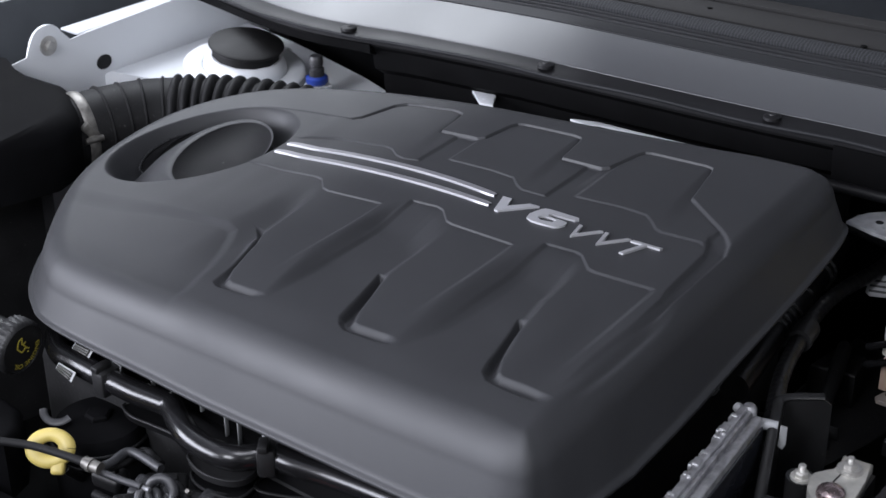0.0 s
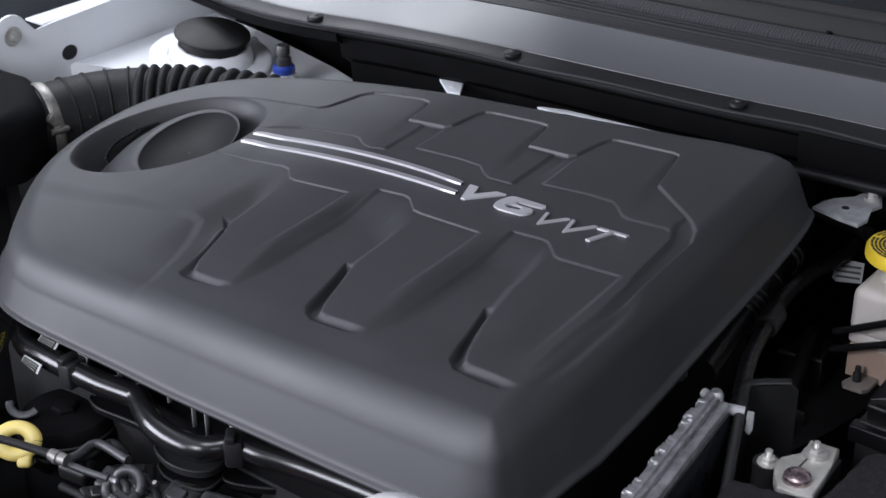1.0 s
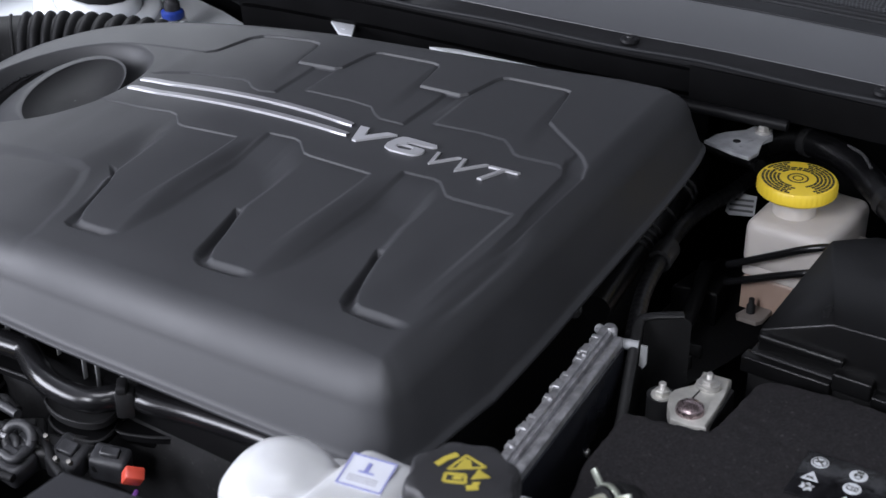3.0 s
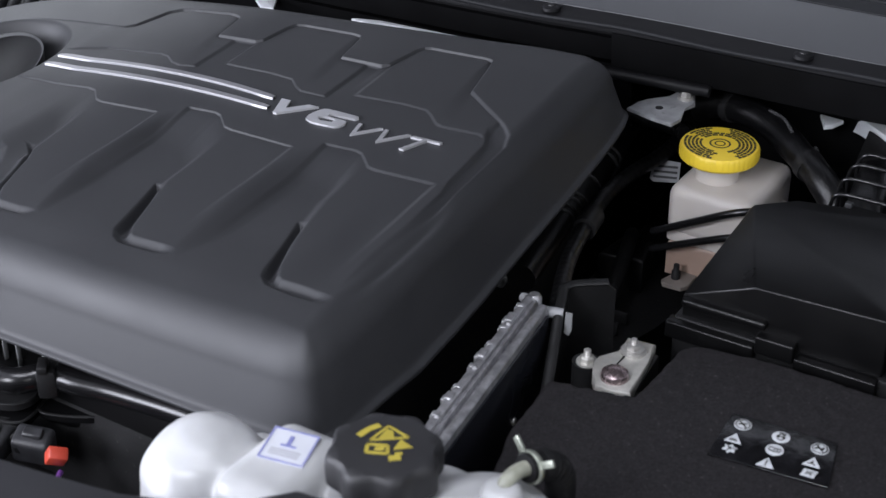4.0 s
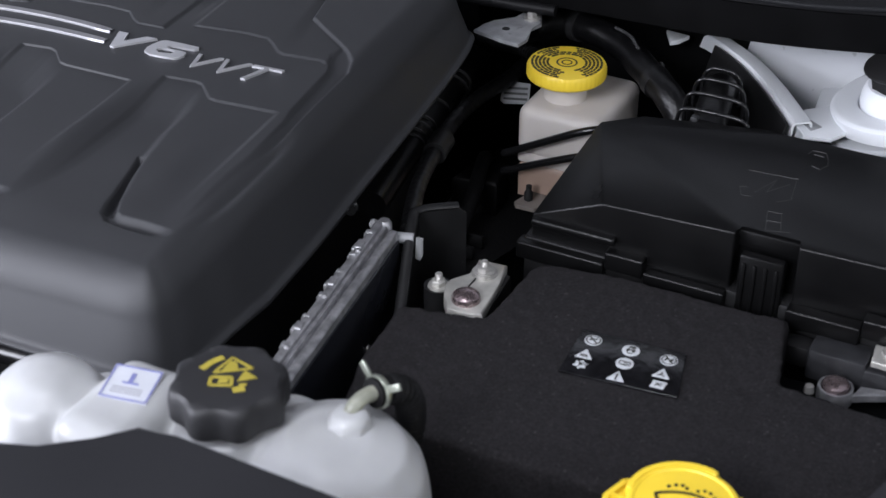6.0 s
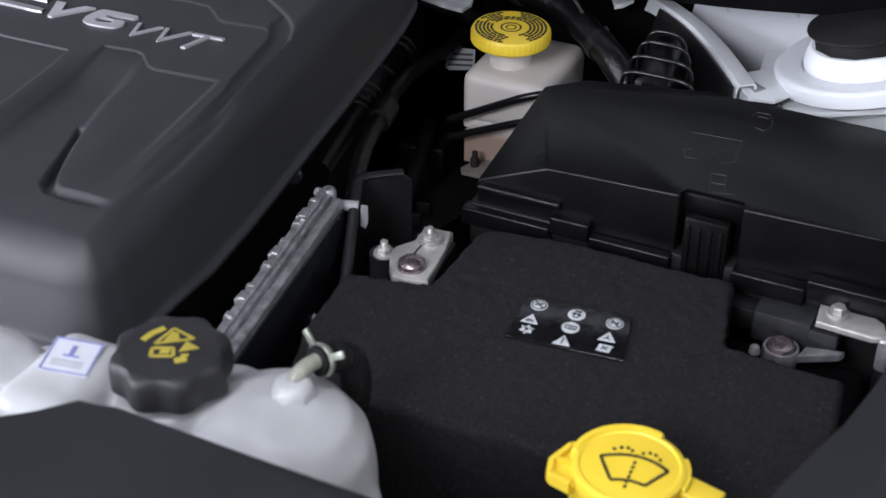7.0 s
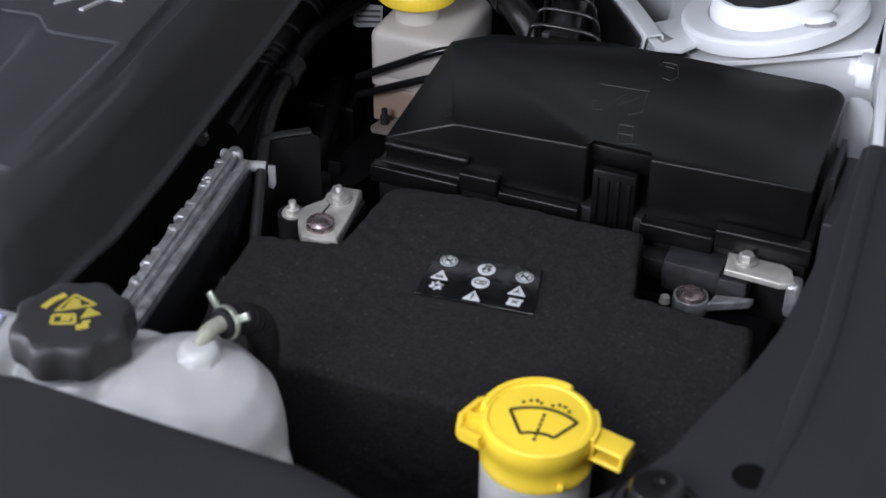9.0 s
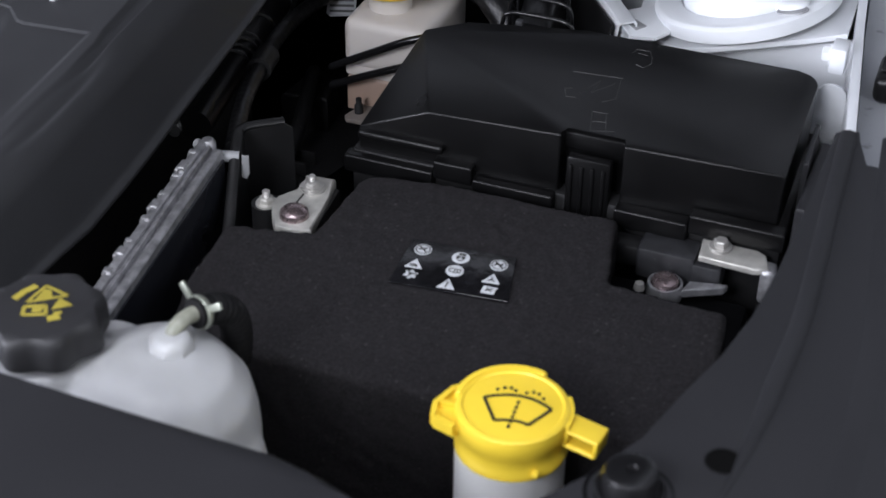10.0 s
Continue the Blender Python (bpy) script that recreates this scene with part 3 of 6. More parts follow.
part("pocket_lip", tube([*[p + toward * 0.3 for p in a[6:]], b[-1] + toward * 0.3 + Vector((0.002, -0.005, -0.001)), b[-1] + toward * 0.3, b[-4] + toward * 0.2], 0.0007, 8, 1), M_COVER, grip)
for p in a[4:27:2]:
    part("knurl", box(-0.0009, 0.0009, -0.0018, 0.0018, -0.0006, 0.0012, 0.0004, 1, at(*(p + toward * 0.5), 0, 0, 10)), M_COVER, grip)
part("lid_face", from_grid(np.array(rows[6:]), True), M_LID, grip, "hollow face of the oval grip with shade in its colour")

# ---- engine and bay under it ----
eng = thing("engine", (-0.08, 0.05, 0.5), "dark engine block and manifold under the cover", "engine")
part("block", box(-0.36, 0.2, -0.16, 0.26, 0.45, 0.83, 0.02), M_DARK, eng)
part("front_manifold", box(-0.32, 0.18, -0.2, -0.15, 0.7, 0.80, 0.012), M_DARK, eng)
# Invented ribbed lump, added so the black void here catches some light.
void_lump = thing("bay_void_filler", (0.26, 0.2, 0.45), "dark ribbed filler added low in the bay to catch light", "gearbox")
part("housing", prism([(0.205, 0.02), (0.285, 0.05), (0.285, 0.22), (0.35, 0.36), (0.205, 0.40)], 0.45, 0.735, 0.02, 4), M_DARK, void_lump)
for k in range(7):
    part("rib", box(0.212, 0.282, 0.085 + 0.02 * k, 0.089 + 0.02 * k, 0.73, 0.748, 0.0015), M_DARK, void_lump)
part("breather", tube([(0.235, 0.31, 0.73), (0.238, 0.30, 0.765), (0.25, 0.27, 0.785), (0.262, 0.22, 0.77), (0.262, 0.18, 0.74)], 0.007, 14), M_RUBBER, void_lump)
part("bracket", prism([(0.225, 0.255), (0.268, 0.262), (0.262, 0.30), (0.23, 0.295)], 0.735, 0.77, 0.004), M_BLACK, void_lump)
solo("bay_floor", box(-0.8, 0.85, -0.6, 0.5, 0.40, 0.44, 0.0), M_DARK, "dark underside of the engine bay", "underbody", "structure")

# ---- bay walls ----
solo("firewall", box(-0.75, 0.8, 0.44, 0.47, 0.40, 0.97, 0.004), M_DARK, "black insulated bulkhead behind the engine", "bulkhead", "structure")
solo("bay_wall_left", box(-0.88, -0.86, -0.6, 0.45, 0.40, 0.86, 0.003), M_DARK, "dark side wall of the engine bay", "bay wall", "structure")
solo("bay_wall_right", box(0.76, 0.78, -0.6, 0.45, 0.40, 0.88, 0.003), M_DARK, "dark side wall of the engine bay", "bay wall", "structure")
solo("bay_wall_front", box(-0.86, 0.78, -0.62, -0.60, 0.40, 0.86, 0.003), M_DARK, "dark front wall of the engine bay", "bay wall", "structure")


def hexnut(x, y, z, r, h, washer=True, m=None):
    bm = lathe([(0, h), (r * 0.8, h), (r, h * 0.85), (r, 0)], 6)
    if washer:
        bm = join(bm, lathe([(0, 0.0015), (r * 1.45, 0.0015), (r * 1.5, 0), (r * 1.5, -0.001)], 24))
    return moved(bm, at(x, y, z) @ (m or Matrix()))


def thread(r, z0, z1, m):
    """A threaded rod with a rounded end."""
    n = int((z1 - z0) / 0.0006)
    prof = [(r - (0.0004 if k % 2 else 0), z0 + (z1 - z0) * k / n) for k in range(n)] + [(r * 0.8, z1), (0, z1 + 0.0003)]
    return lathe(prof, 16, m)


def ring(r, thin, n=32, k=10, m=None, flat=1.0):
    bm = tube([(r * math.cos(a), r * math.sin(a), 0) for a in np.linspace(0, 2 * math.pi, n)], thin, k, 1, False, None, flat)
    return moved(bm, m) if m else bm


def bar(a, b, w, h):
    """A flat bar with square ends from a to b, lying face up."""
    a, b = Vector(a), Vector(b)
    d = b - a
    bm = box(0, d.length, -w / 2, w / 2, 0, h, 0)
    return moved(bm, Matrix.Translation(a) @ at(0, 0, 0, 0, -math.degrees(math.atan2(d.z, math.hypot(d.x, d.y))), math.degrees(math.atan2(d.y, d.x))))


# ---- battery ----
batt = thing("battery", (0.52, -0.05, 0.6), "car battery wrapped in a black felt blanket", "battery")
FELT = [(0.338, -0.05), (0.405, -0.044), (0.402, 0.036), (0.412, 0.048), (0.46, 0.053), (0.518, 0.057), (0.521, 0.049), (0.594, 0.060), (0.606, -0.022), (0.69, -0.018), (0.70, -0.10), (0.69, -0.165), (0.36, -0.172), (0.345, -0.12)]
felt = part("felt_cover", prism(FELT, 0.60, 0.853, 0.0055, 4), M_FELT, batt, "black felt heat blanket")
rm = felt.modifiers.new("weave", "REMESH")
rm.mode, rm.voxel_size, rm.use_smooth_shade = "VOXEL", 0.0028, True
tex = bpy.data.textures.new("felt_lumps", "CLOUDS")
tex.noise_scale, tex.noise_depth = 0.009, 5
dm = felt.modifiers.new("lumps", "DISPLACE")
dm.texture, dm.strength, dm.mid_level, dm.texture_coords = tex, 0.0028, 0.5, "LOCAL"
part("case", box(0.35, 0.695, -0.15, 0.05, 0.62, 0.812, 0.006), M_AIR, batt)
part("positive_post", lathe([(0.0108, 0.80), (0.0108, 0.847), (0.0100, 0.8505), (0.0075, 0.8525), (0.004, 0.8535), (0, 0.8537)], 32, at(0.3745, -0.0165, 0)), M_LEAD, batt, "dull lead battery post")
part("negative_post", lathe([(0.0100, 0.80), (0.0100, 0.826), (0.0093, 0.830), (0.006, 0.8320), (0, 0.8325)], 32, at(0.637, 0.032, 0)), M_LEAD, batt, "dull lead battery post")

STK = [(0.4686, -0.0213), (0.5428, -0.0164), (0.5538, -0.0650), (0.4721, -0.0736)]
film = part("warning_sticker", prism(STK, 0.8525, 0.8548, 0.0004, 2), M_FILM, batt, "glossy black warning sticker with white symbols")
ZS = 0.8548


def flat_poly(pts, z, h=0.0005):
    return prism([(x, y) for x, y in pts], z, z + h, 0)


def disc(x, y, r, z, h=0.0005, n=28):
    return flat_poly([(x + r * math.cos(a), y + r * math.sin(a)) for a in np.linspace(0, 2 * math.pi, n, endpoint=False)], z, h)


def tri(x, y, r, z, h=0.0005):
    return flat_poly([(x + r * math.cos(a), y + r * math.sin(a)) for a in (radians(97), radians(217), radians(337))], z, h)


def ink_line(pts, w):
    """Dark print on the white symbols."""
    return join(*[bar((*p, ZS + 0.0004), (*q, ZS + 0.0004), w, 0.0005) for p, q in zip(pts, pts[1:])])


def ink_ring(x, y, r, w):
    return ring(r, w, 24, 6, at(x, y, ZS + 0.0006), 0.4)


def sun(x, y, r):
    return flat_poly([(x + (r if k % 2 else r * 0.62) * math.cos(k * math.pi / 6), y + (r if k % 2 else r * 0.62) * math.sin(k * math.pi / 6)) for k in range(12)], ZS)


# each symbol is a white shape with its own dark drawing
SYMBOLS = []
x, y = 0.4804, -0.0318
SYMBOLS.append((disc(x, y, 0.0060, ZS), [ink_ring(x, y, 0.0049, 0.0005), ink_line([(x - 0.0037, y + 0.0030), (x + 0.0037, y - 0.0030)], 0.0010), ink_line([(x - 0.0028, y - 0.0012), (x + 0.0002, y + 0.0012)], 0.0013), ink_line([(x + 0.0006, y + 0.0002), (x + 0.0022, y + 0.0025)], 0.0012)]))
x, y = 0.5078, -0.0311
SYMBOLS.append((disc(x, y, 0.0061, ZS), [disc(x - 0.0018, y - 0.0002, 0.0013, ZS + 0.0005, n=12), disc(x + 0.0018, y + 0.0001, 0.0013, ZS + 0.0005, n=12), ink_line([(x - 0.0026, y + 0.0003), (x + 0.0026, y + 0.0006)], 0.0007), ink_line([(x - 0.0024, y + 0.0034), (x + 0.0024, y + 0.0036)], 0.0020), ink_line([(x - 0.0027, y - 0.0012), (x - 0.0010, y - 0.0038), (x + 0.0014, y - 0.0037), (x + 0.0029, y - 0.0008)], 0.0005)]))
x, y = 0.5348, -0.0293
SYMBOLS.append((disc(x, y, 0.0060, ZS), [ink_ring(x, y, 0.0049, 0.0005), ink_line([(x - 0.0036, y + 0.0030), (x + 0.0036, y - 0.0030)], 0.0009), ink_line([(x - 0.0026, y - 0.0020), (x - 0.0016, y + 0.0022)], 0.0011), ink_line([(x + 0.0012, y - 0.0022), (x + 0.0022, y + 0.0022)], 0.0011), ink_line([(x - 0.0024, y), (x + 0.0026, y + 0.0003)], 0.0008)]))
x, y = 0.5093, -0.0466
SYMBOLS.append((disc(x, y, 0.0061, ZS), [ink_line([(x - 0.0038, y + 0.0018), (x - 0.0038, y - 0.0018), (x, y - 0.0024), (x + 0.0038, y - 0.0016), (x + 0.0038, y + 0.0020), (x, y + 0.0014), (x - 0.0038, y + 0.0018)], 0.0006), ink_line([(x, y + 0.0014), (x, y - 0.0024)], 0.0006), ink_line([(x + 0.0018, y + 0.0006), (x + 0.0020, y - 0.0010)], 0.0008)]))
x, y = 0.4814, -0.0502
SYMBOLS.append((tri(x, y, 0.0069, ZS), [ink_line([(x - 0.0026, y - 0.0010), (x - 0.0005, y - 0.0002), (x + 0.0022, y - 0.0006)], 0.0009), ink_line([(x - 0.0028, y - 0.0022), (x + 0.0030, y - 0.0018)], 0.0006)]))
x, y = 0.5099, -0.0636
SYMBOLS.append((tri(x, y, 0.0070, ZS), [ink_line([(x, y - 0.0006), (x - 0.0003, y + 0.0036)], 0.0011), disc(x + 0.0001, y - 0.0020, 0.0007, ZS + 0.0004, n=10)]))
x, y = 0.5358, -0.0467
SYMBOLS.append((tri(x, y, 0.0069, ZS), [ink_line([(x - 0.0006, y + 0.0024), (x + 0.0004, y + 0.0004), (x - 0.0012, y - 0.0004)], 0.0008), ink_line([(x - 0.0026, y - 0.0020), (x, y - 0.0008), (x + 0.0026, y - 0.0018)], 0.0007)]))
x, y = 0.4831, -0.0612
SYMBOLS.append((sun(x, y, 0.0052), [disc(x, y, 0.0014, ZS + 0.0004, n=6), *[ink_line([(x + 0.0016 * math.cos(a), y + 0.0016 * math.sin(a)), (x + 0.0042 * math.cos(a), y + 0.0042 * math.sin(a))], 0.0006) for a in (0.3, 2.4, 4.5)]]))
x, y = 0.5377, -0.0580
SYMBOLS.append((flat_poly([(x - 0.0046, y - 0.0042), (x + 0.0046, y - 0.0034), (x + 0.0044, y + 0.0026), (x + 0.0052, y + 0.0028), (x + 0.0050, y + 0.0040), (x - 0.0046, y + 0.0032), (x - 0.0044, y + 0.0020)], ZS), [ink_line([(x - 0.0020, y - 0.0020), (x + 0.0022, y + 0.0016)], 0.0007), ink_line([(x - 0.0020, y + 0.0014), (x + 0.0022, y - 0.0018)], 0.0007)]))
for shape, marks in SYMBOLS:
    part("symbol", shape, M_WPRINT, film)
    for mark in marks:
        part("symbol_ink", mark, M_PRINT, film)

# ---- battery terminals ----
pos = thing("positive_terminal_clamp", (0.372, 0.0, 0.83), "silver cast battery clamp with two nuts on the battery post", "battery clamp")
CL = [(0.3517, -0.0067), (0.3517, 0.0026), (0.3572, 0.0115), (0.3640, 0.0140), (0.3587, 0.0367), (0.3817, 0.0389), (0.3866, 0.0151), (0.3935, -0.0286), (0.3798, -0.0325), (0.3665, -0.0320), (0.3576, -0.0190)]
part("clamp_plate", prism(CL, 0.836, 0.846, 0.002, 2), M_CAST, pos, "grey-white cast clamp plate")
part("skirt", prism([(0.381, 0.036), (0.386, 0.036), (0.3925, -0.024), (0.3875, -0.026)], 0.80, 0.839, 0.001), M_BLACK, pos)
part("bolt", join(lathe([(0.0098, 0.845), (0.0098, 0.8478), (0, 0.8478)], 28, at(0.3715, 0.0205, 0)), hexnut(0.3715, 0.0205, 0.848, 0.0058, 0.005), thread(0.0028, 0.85, 0.8575, at(0.3715, 0.0205, 0))), M_ZINC, pos)
part("slit", box(0.3682, 0.3692, -0.001, 0.011, 0.8455, 0.8466, 0), M_DARK, pos)
stud = thing("terminal_stud", (0.341, 0.006, 0.80), "zinc stud and flange nut on a black cable lug", "stud")
part("lug", lathe([(0.011, 0.79), (0.011, 0.836), (0, 0.836)], 20, at(0.341, 0.004, 0)), M_BLACK, stud)
part("flange_nut", hexnut(0.342, 0.003, 0.836, 0.0056, 0.006), M_CAST, stud)
part("thread", thread(0.003, 0.838, 0.8475, at(0.342, 0.003, 0)), M_ZINC, stud)

neg = thing("negative_terminal_clamp", (0.64, 0.035, 0.81), "steel ring clamp with a lever on the negative post", "battery clamp")
part("clamp_ring", lathe([(0.0102, 0.816), (0.0125, 0.816), (0.0130, 0.822), (0.0122, 0.8275), (0.0106, 0.8275), (0.0102, 0.822)], 36, at(0.637, 0.032, 0)), M_ALU, neg)
part("lever", prism([(0.649, 0.028), (0.652, 0.042), (0.678, 0.048), (0.676, 0.043)], 0.820, 0.826, 0.0015), M_ALU, neg)
part("bolt_end", lathe([(0, 0.006), (0.003, 0.005), (0.004, 0), (0, -0.002)], 14, at(0.6215, 0.0195, 0.826)), M_ZINC, neg)
sensor = thing("battery_sensor", (0.63, 0.055, 0.81), "black battery current sensor with a metal strap", "sensor")
part("housing", box(0.611, 0.653, 0.047, 0.073, 0.815, 0.840, 0.003), M_MIDGREY, sensor)
part("plug", box(0.590, 0.612, 0.052, 0.070, 0.818, 0.836, 0.004), M_BLACK, sensor)
part("end_block", box(0.651, 0.672, 0.047, 0.070, 0.815, 0.836, 0.002), M_MIDGREY, sensor)
part("strap", prism([(0.653, 0.070), (0.655, 0.048), (0.694, 0.046), (0.704, 0.050), (0.699, 0.066), (0.692, 0.070)], 0.840, 0.8445, 0.0015), M_CAST, sensor, "silver connecting strap")
part("strap_end", box(0.6985, 0.7085, 0.0465, 0.0625, 0.816, 0.8438, 0.0035, 3), M_ALU, sensor, "bent silver strap end")
part("bolt", hexnut(0.667, 0.063, 0.845, 0.0055, 0.0065), M_ZINC, sensor)
part("cable", tube([(0.7035, 0.0545, 0.819), (0.705, 0.053, 0.805), (0.705, 0.048, 0.77), (0.70, 0.04, 0.70)], 0.0065, 14), M_RUBBER, sensor)

# ---- fuse box ----
fuse = thing("fuse_box", (0.55, 0.15, 0.78), "black plastic fuse box with a clipped lid beside the battery", "fuse box")
TOP = [(0.384, 0.077), (0.440, 0.077), (0.542, 0.077), (0.5425, 0.090), (0.5875, 0.090), (0.588, 0.0785), (0.701, 0.083), *[(0.6815 + 0.0175 * math.cos(a), 0.2180 + 0.0175 * math.sin(a)) for a in np.linspace(0, math.pi / 2, 9)], (0.540, 0.2360), (0.514, 0.238), (0.42, 0.215), (0.392, 0.189)]


def lid_mesh():
    bm = bmesh.new()
    z = lambda x, y: min(0.90, 0.872 + 0.436 * (x - 0.385) + 0.235 * (y - 0.078))
    lo = [bm.verts.new((x, y, 0.853)) for x, y in TOP]
    hi = [bm.verts.new((x, y, z(x, y))) for x, y in TOP]
    bm.faces.new(lo[::-1])
    top = bm.faces.new(hi)
    n = len(TOP)
    for i in range(n):
        bm.faces.new((lo[i], lo[(i + 1) % n], hi[(i + 1) % n], hi[i]))
    bmesh.utils.face_split(top, hi[1], hi[n - 1])
    sel = [e for e in bm.edges if any(v in hi for v in e.verts)]
    bmesh.ops.bevel(bm, geom=sel, offset=0.0042, segments=4, affect="EDGES", profile=0.5, clamp_overlap=True)
    return join(bm, box(0.5415, 0.5885, 0.0855, 0.095, 0.885, 0.8985, 0.002))


lid = part("lid", lid_mesh(), M_BLACKSAT, fuse)
part("ledge", box(0.3855, 0.4535, 0.0705, 0.079, 0.8645, 0.8710, 0.0022, 3), M_BLACKSAT, fuse)
for x0, x1, z0, z1 in ((0.375, 0.447, 0.845, 0.8495), (0.4475, 0.478, 0.8555, 0.8605), (0.4785, 0.541, 0.847, 0.8515), (0.587, 0.641, 0.849, 0.8535), (0.6415, 0.709, 0.857, 0.862)):
    part("flange", box(x0, x1, 0.0675, 0.08, z0 - 0.010, z1, 0.0016, 3), M_BLACKSAT, fuse)
part("base", box(0.378, 0.707, 0.0745, 0.232, 0.70, 0.852, 0.004), M_BLACK, fuse)
clip = part("clip", box(0.548, 0.581, 0.073, 0.082, 0.834, 0.886, 0.0025), M_BLACKSAT, fuse)
for k in range(4):
    part("rib", box(0.5505 + 0.008 * k, 0.5535 + 0.008 * k, 0.0715, 0.0745, 0.836, 0.880, 0.001), M_BLACKSAT, clip)
for pts in ([(0.5228, 0.1688), (0.5605, 0.1722)], [(0.5369, 0.1393), (0.5460, 0.1643)], [(0.5460, 0.1643), (0.5444, 0.1433)], [(0.5444, 0.1433), (0.5568, 0.1622)], [(0.5288, 0.1441), (0.5243, 0.1414), (0.5287, 0.1305), (0.5358, 0.1316)], [(0.5598, 0.1700), (0.5640, 0.1406), (0.5555, 0.1326)], [(0.5534, 0.1167), (0.5597, 0.0902)], [(0.5534, 0.1167), (0.5646, 0.1179)], [(0.5560, 0.1039), (0.5674, 0.1053)], [(0.5597, 0.0902), (0.5759, 0.0952)], [(0.5638, 0.1175), (0.5698, 0.0944)], [(0.5561, 0.2147), (0.5575, 0.2212), (0.5682, 0.2217), (0.5727, 0.2117), (0.5736, 0.2052)], [(0.5637, 0.1973), (0.5703, 0.1942), (0.5745, 0.2037)], [(0.5604, 0.2155), (0.5683, 0.2148)]):
    part("moulded_mark", tube([(p[0], p[1], 0.8999) for p in pts], 0.0004, 6, 1, False), M_MARK, lid)
part("rear_tab", box(0.45, 0.50, 0.222, 0.245, 0.884, 0.893, 0.003), M_BLACKSAT, fuse)

# ---- brake fluid reservoir ----
brake = thing("brake_fluid_reservoir", (0.33, 0.28, 0.73), "milky plastic brake fluid reservoir with a yellow screw cap", "reservoir")
part("bottle", join(box(0.297, 0.376, 0.235, 0.334, 0.822, 0.870, 0.010, 4), box(0.2985, 0.3725, 0.2365, 0.331, 0.815, 0.826, 0.003, 2)), M_BOTTLE, brake)
part("lower_bottle", prism([(0.300, 0.238), (0.371, 0.238), (0.371, 0.33), (0.300, 0.33)], 0.781, 0.816, 0.006, 3), M_FLUID, brake, "fluid showing brown through the plastic")
part("neck", lathe([(0.0215, 0.862), (0.0200, 0.867), (0.0188, 0.869), (0.0188, 0.892)], 40, at(0.327, 0.272, 0)), M_BOTTLE, brake)
part("foot", prism([(0.3065, 0.2165), (0.3100, 0.2115), (0.3270, 0.2120), (0.3310, 0.2180), (0.3310, 0.2400), (0.3130, 0.2400)], 0.783, 0.787, 0.0012, 2), M_FOOT, brake, "brown translucent foot tab")
# Dark upright pin standing for the dark keyhole in the foot tab.
part("keyhole_dark_pin", lathe([(0.0040, 0.786), (0.0040, 0.794), (0.0026, 0.796), (0.0026, 0.801), (0, 0.802)], 16, at(0.3165, 0.2245, 0)), M_DARK, brake)
part("side_flange", box(0.372, 0.388, 0.268, 0.312, 0.838, 0.843, 0.0018, 3), M_BOTTLE, brake)
bcap = part("cap", lathe([(0, 0.8895), (0.0325, 0.8895), (0.0345, 0.8915), (0.0345, 0.8995), (0.033, 0.902), (0.032, 0.9022), (0, 0.9022)], 180, at(0.327, 0.272, 0),
                        lambda a, k: 0.00028 * math.cos(45 * a) if 1 < k < 4 else 0), M_YELLOW, brake, "yellow ribbed screw cap with black print")


def cap_print():
    rnd = random.Random(5)
    bms = []
    for r in (0.0300, 0.0267, 0.0234, 0.0201, 0.0168):
        a = -math.pi
        while a < math.pi:
            d = rnd.uniform(0.10, 0.30) * 0.024 / r
            mid = math.degrees(a + d / 2)
            if not (96 < mid < 128 and r > 0.0225 or -78 < mid < -38) and a + d < math.pi:
                n = 4
                poly = [((r - 0.001) * math.cos(a + d * i / n), (r - 0.001) * math.sin(a + d * i / n)) for i in range(n + 1)]
                poly += [((r + 0.001) * math.cos(a + d * i / n), (r + 0.001) * math.sin(a + d * i / n)) for i in range(n, -1, -1)]
                bms.append(moved(prism(poly, 0, 0.0004, 0), at(0.327, 0.272, 0.9022)))
            a += d + 0.0011 / r
    bms += [ring(0.0085, 0.0008, 40, 6, at(0.327, 0.272, 0.9024), 0.4), ring(0.0042, 0.0007, 30, 6, at(0.327, 0.272, 0.9024), 0.4)]
    return join(*bms)


part("cap_print", cap_print(), M_PRINT, bcap)
tag = thing("paper_tag", (0.255, 0.318, 0.82), "white paper tag with grey print beside the reservoir", "tag")
TM = Matrix.Translation((0.258, 0.318, 0.836)) @ at(0, 0, 0, 52, 0, 20)
# White paper given the plate's grey, which puts its shade into the colour.
part("paper", moved(prism([(-0.013, -0.008), (-0.011, 0.009), (-0.006, 0.011), (0.014, 0.009), (0.014, -0.010), (-0.009, -0.011)], 0, 0.0006, 0), TM), M_PLATE, tag)
part("print_bars", join(*[moved(box(-0.010, 0.012, y, y + 0.0022, 0.0006, 0.0009, 0), TM) for y in (-0.007, -0.002, 0.003)]), M_MIDGREY, tag)
for a, b in ((0.830, 0.866), (0.812, 0.842)):
    solo("brake_line", tube([(0.286, 0.244, a - 0.012), (0.289, 0.231, a - 0.006), (0.296, 0.226, a - 0.001), (0.332, 0.226, (a + b) / 2 + 0.001), (0.366, 0.228, b), (0.40, 0.245, b + 0.004)], 0.0034, 12), M_GLOSS, "thin glossy black line crossing the reservoir", "brake line", group="brake lines")

# ---- coolant tank ----
tank = thing("coolant_tank", (0.32, -0.28, 0.75), "milky white coolant expansion tank with a black pressure cap", "coolant tank")
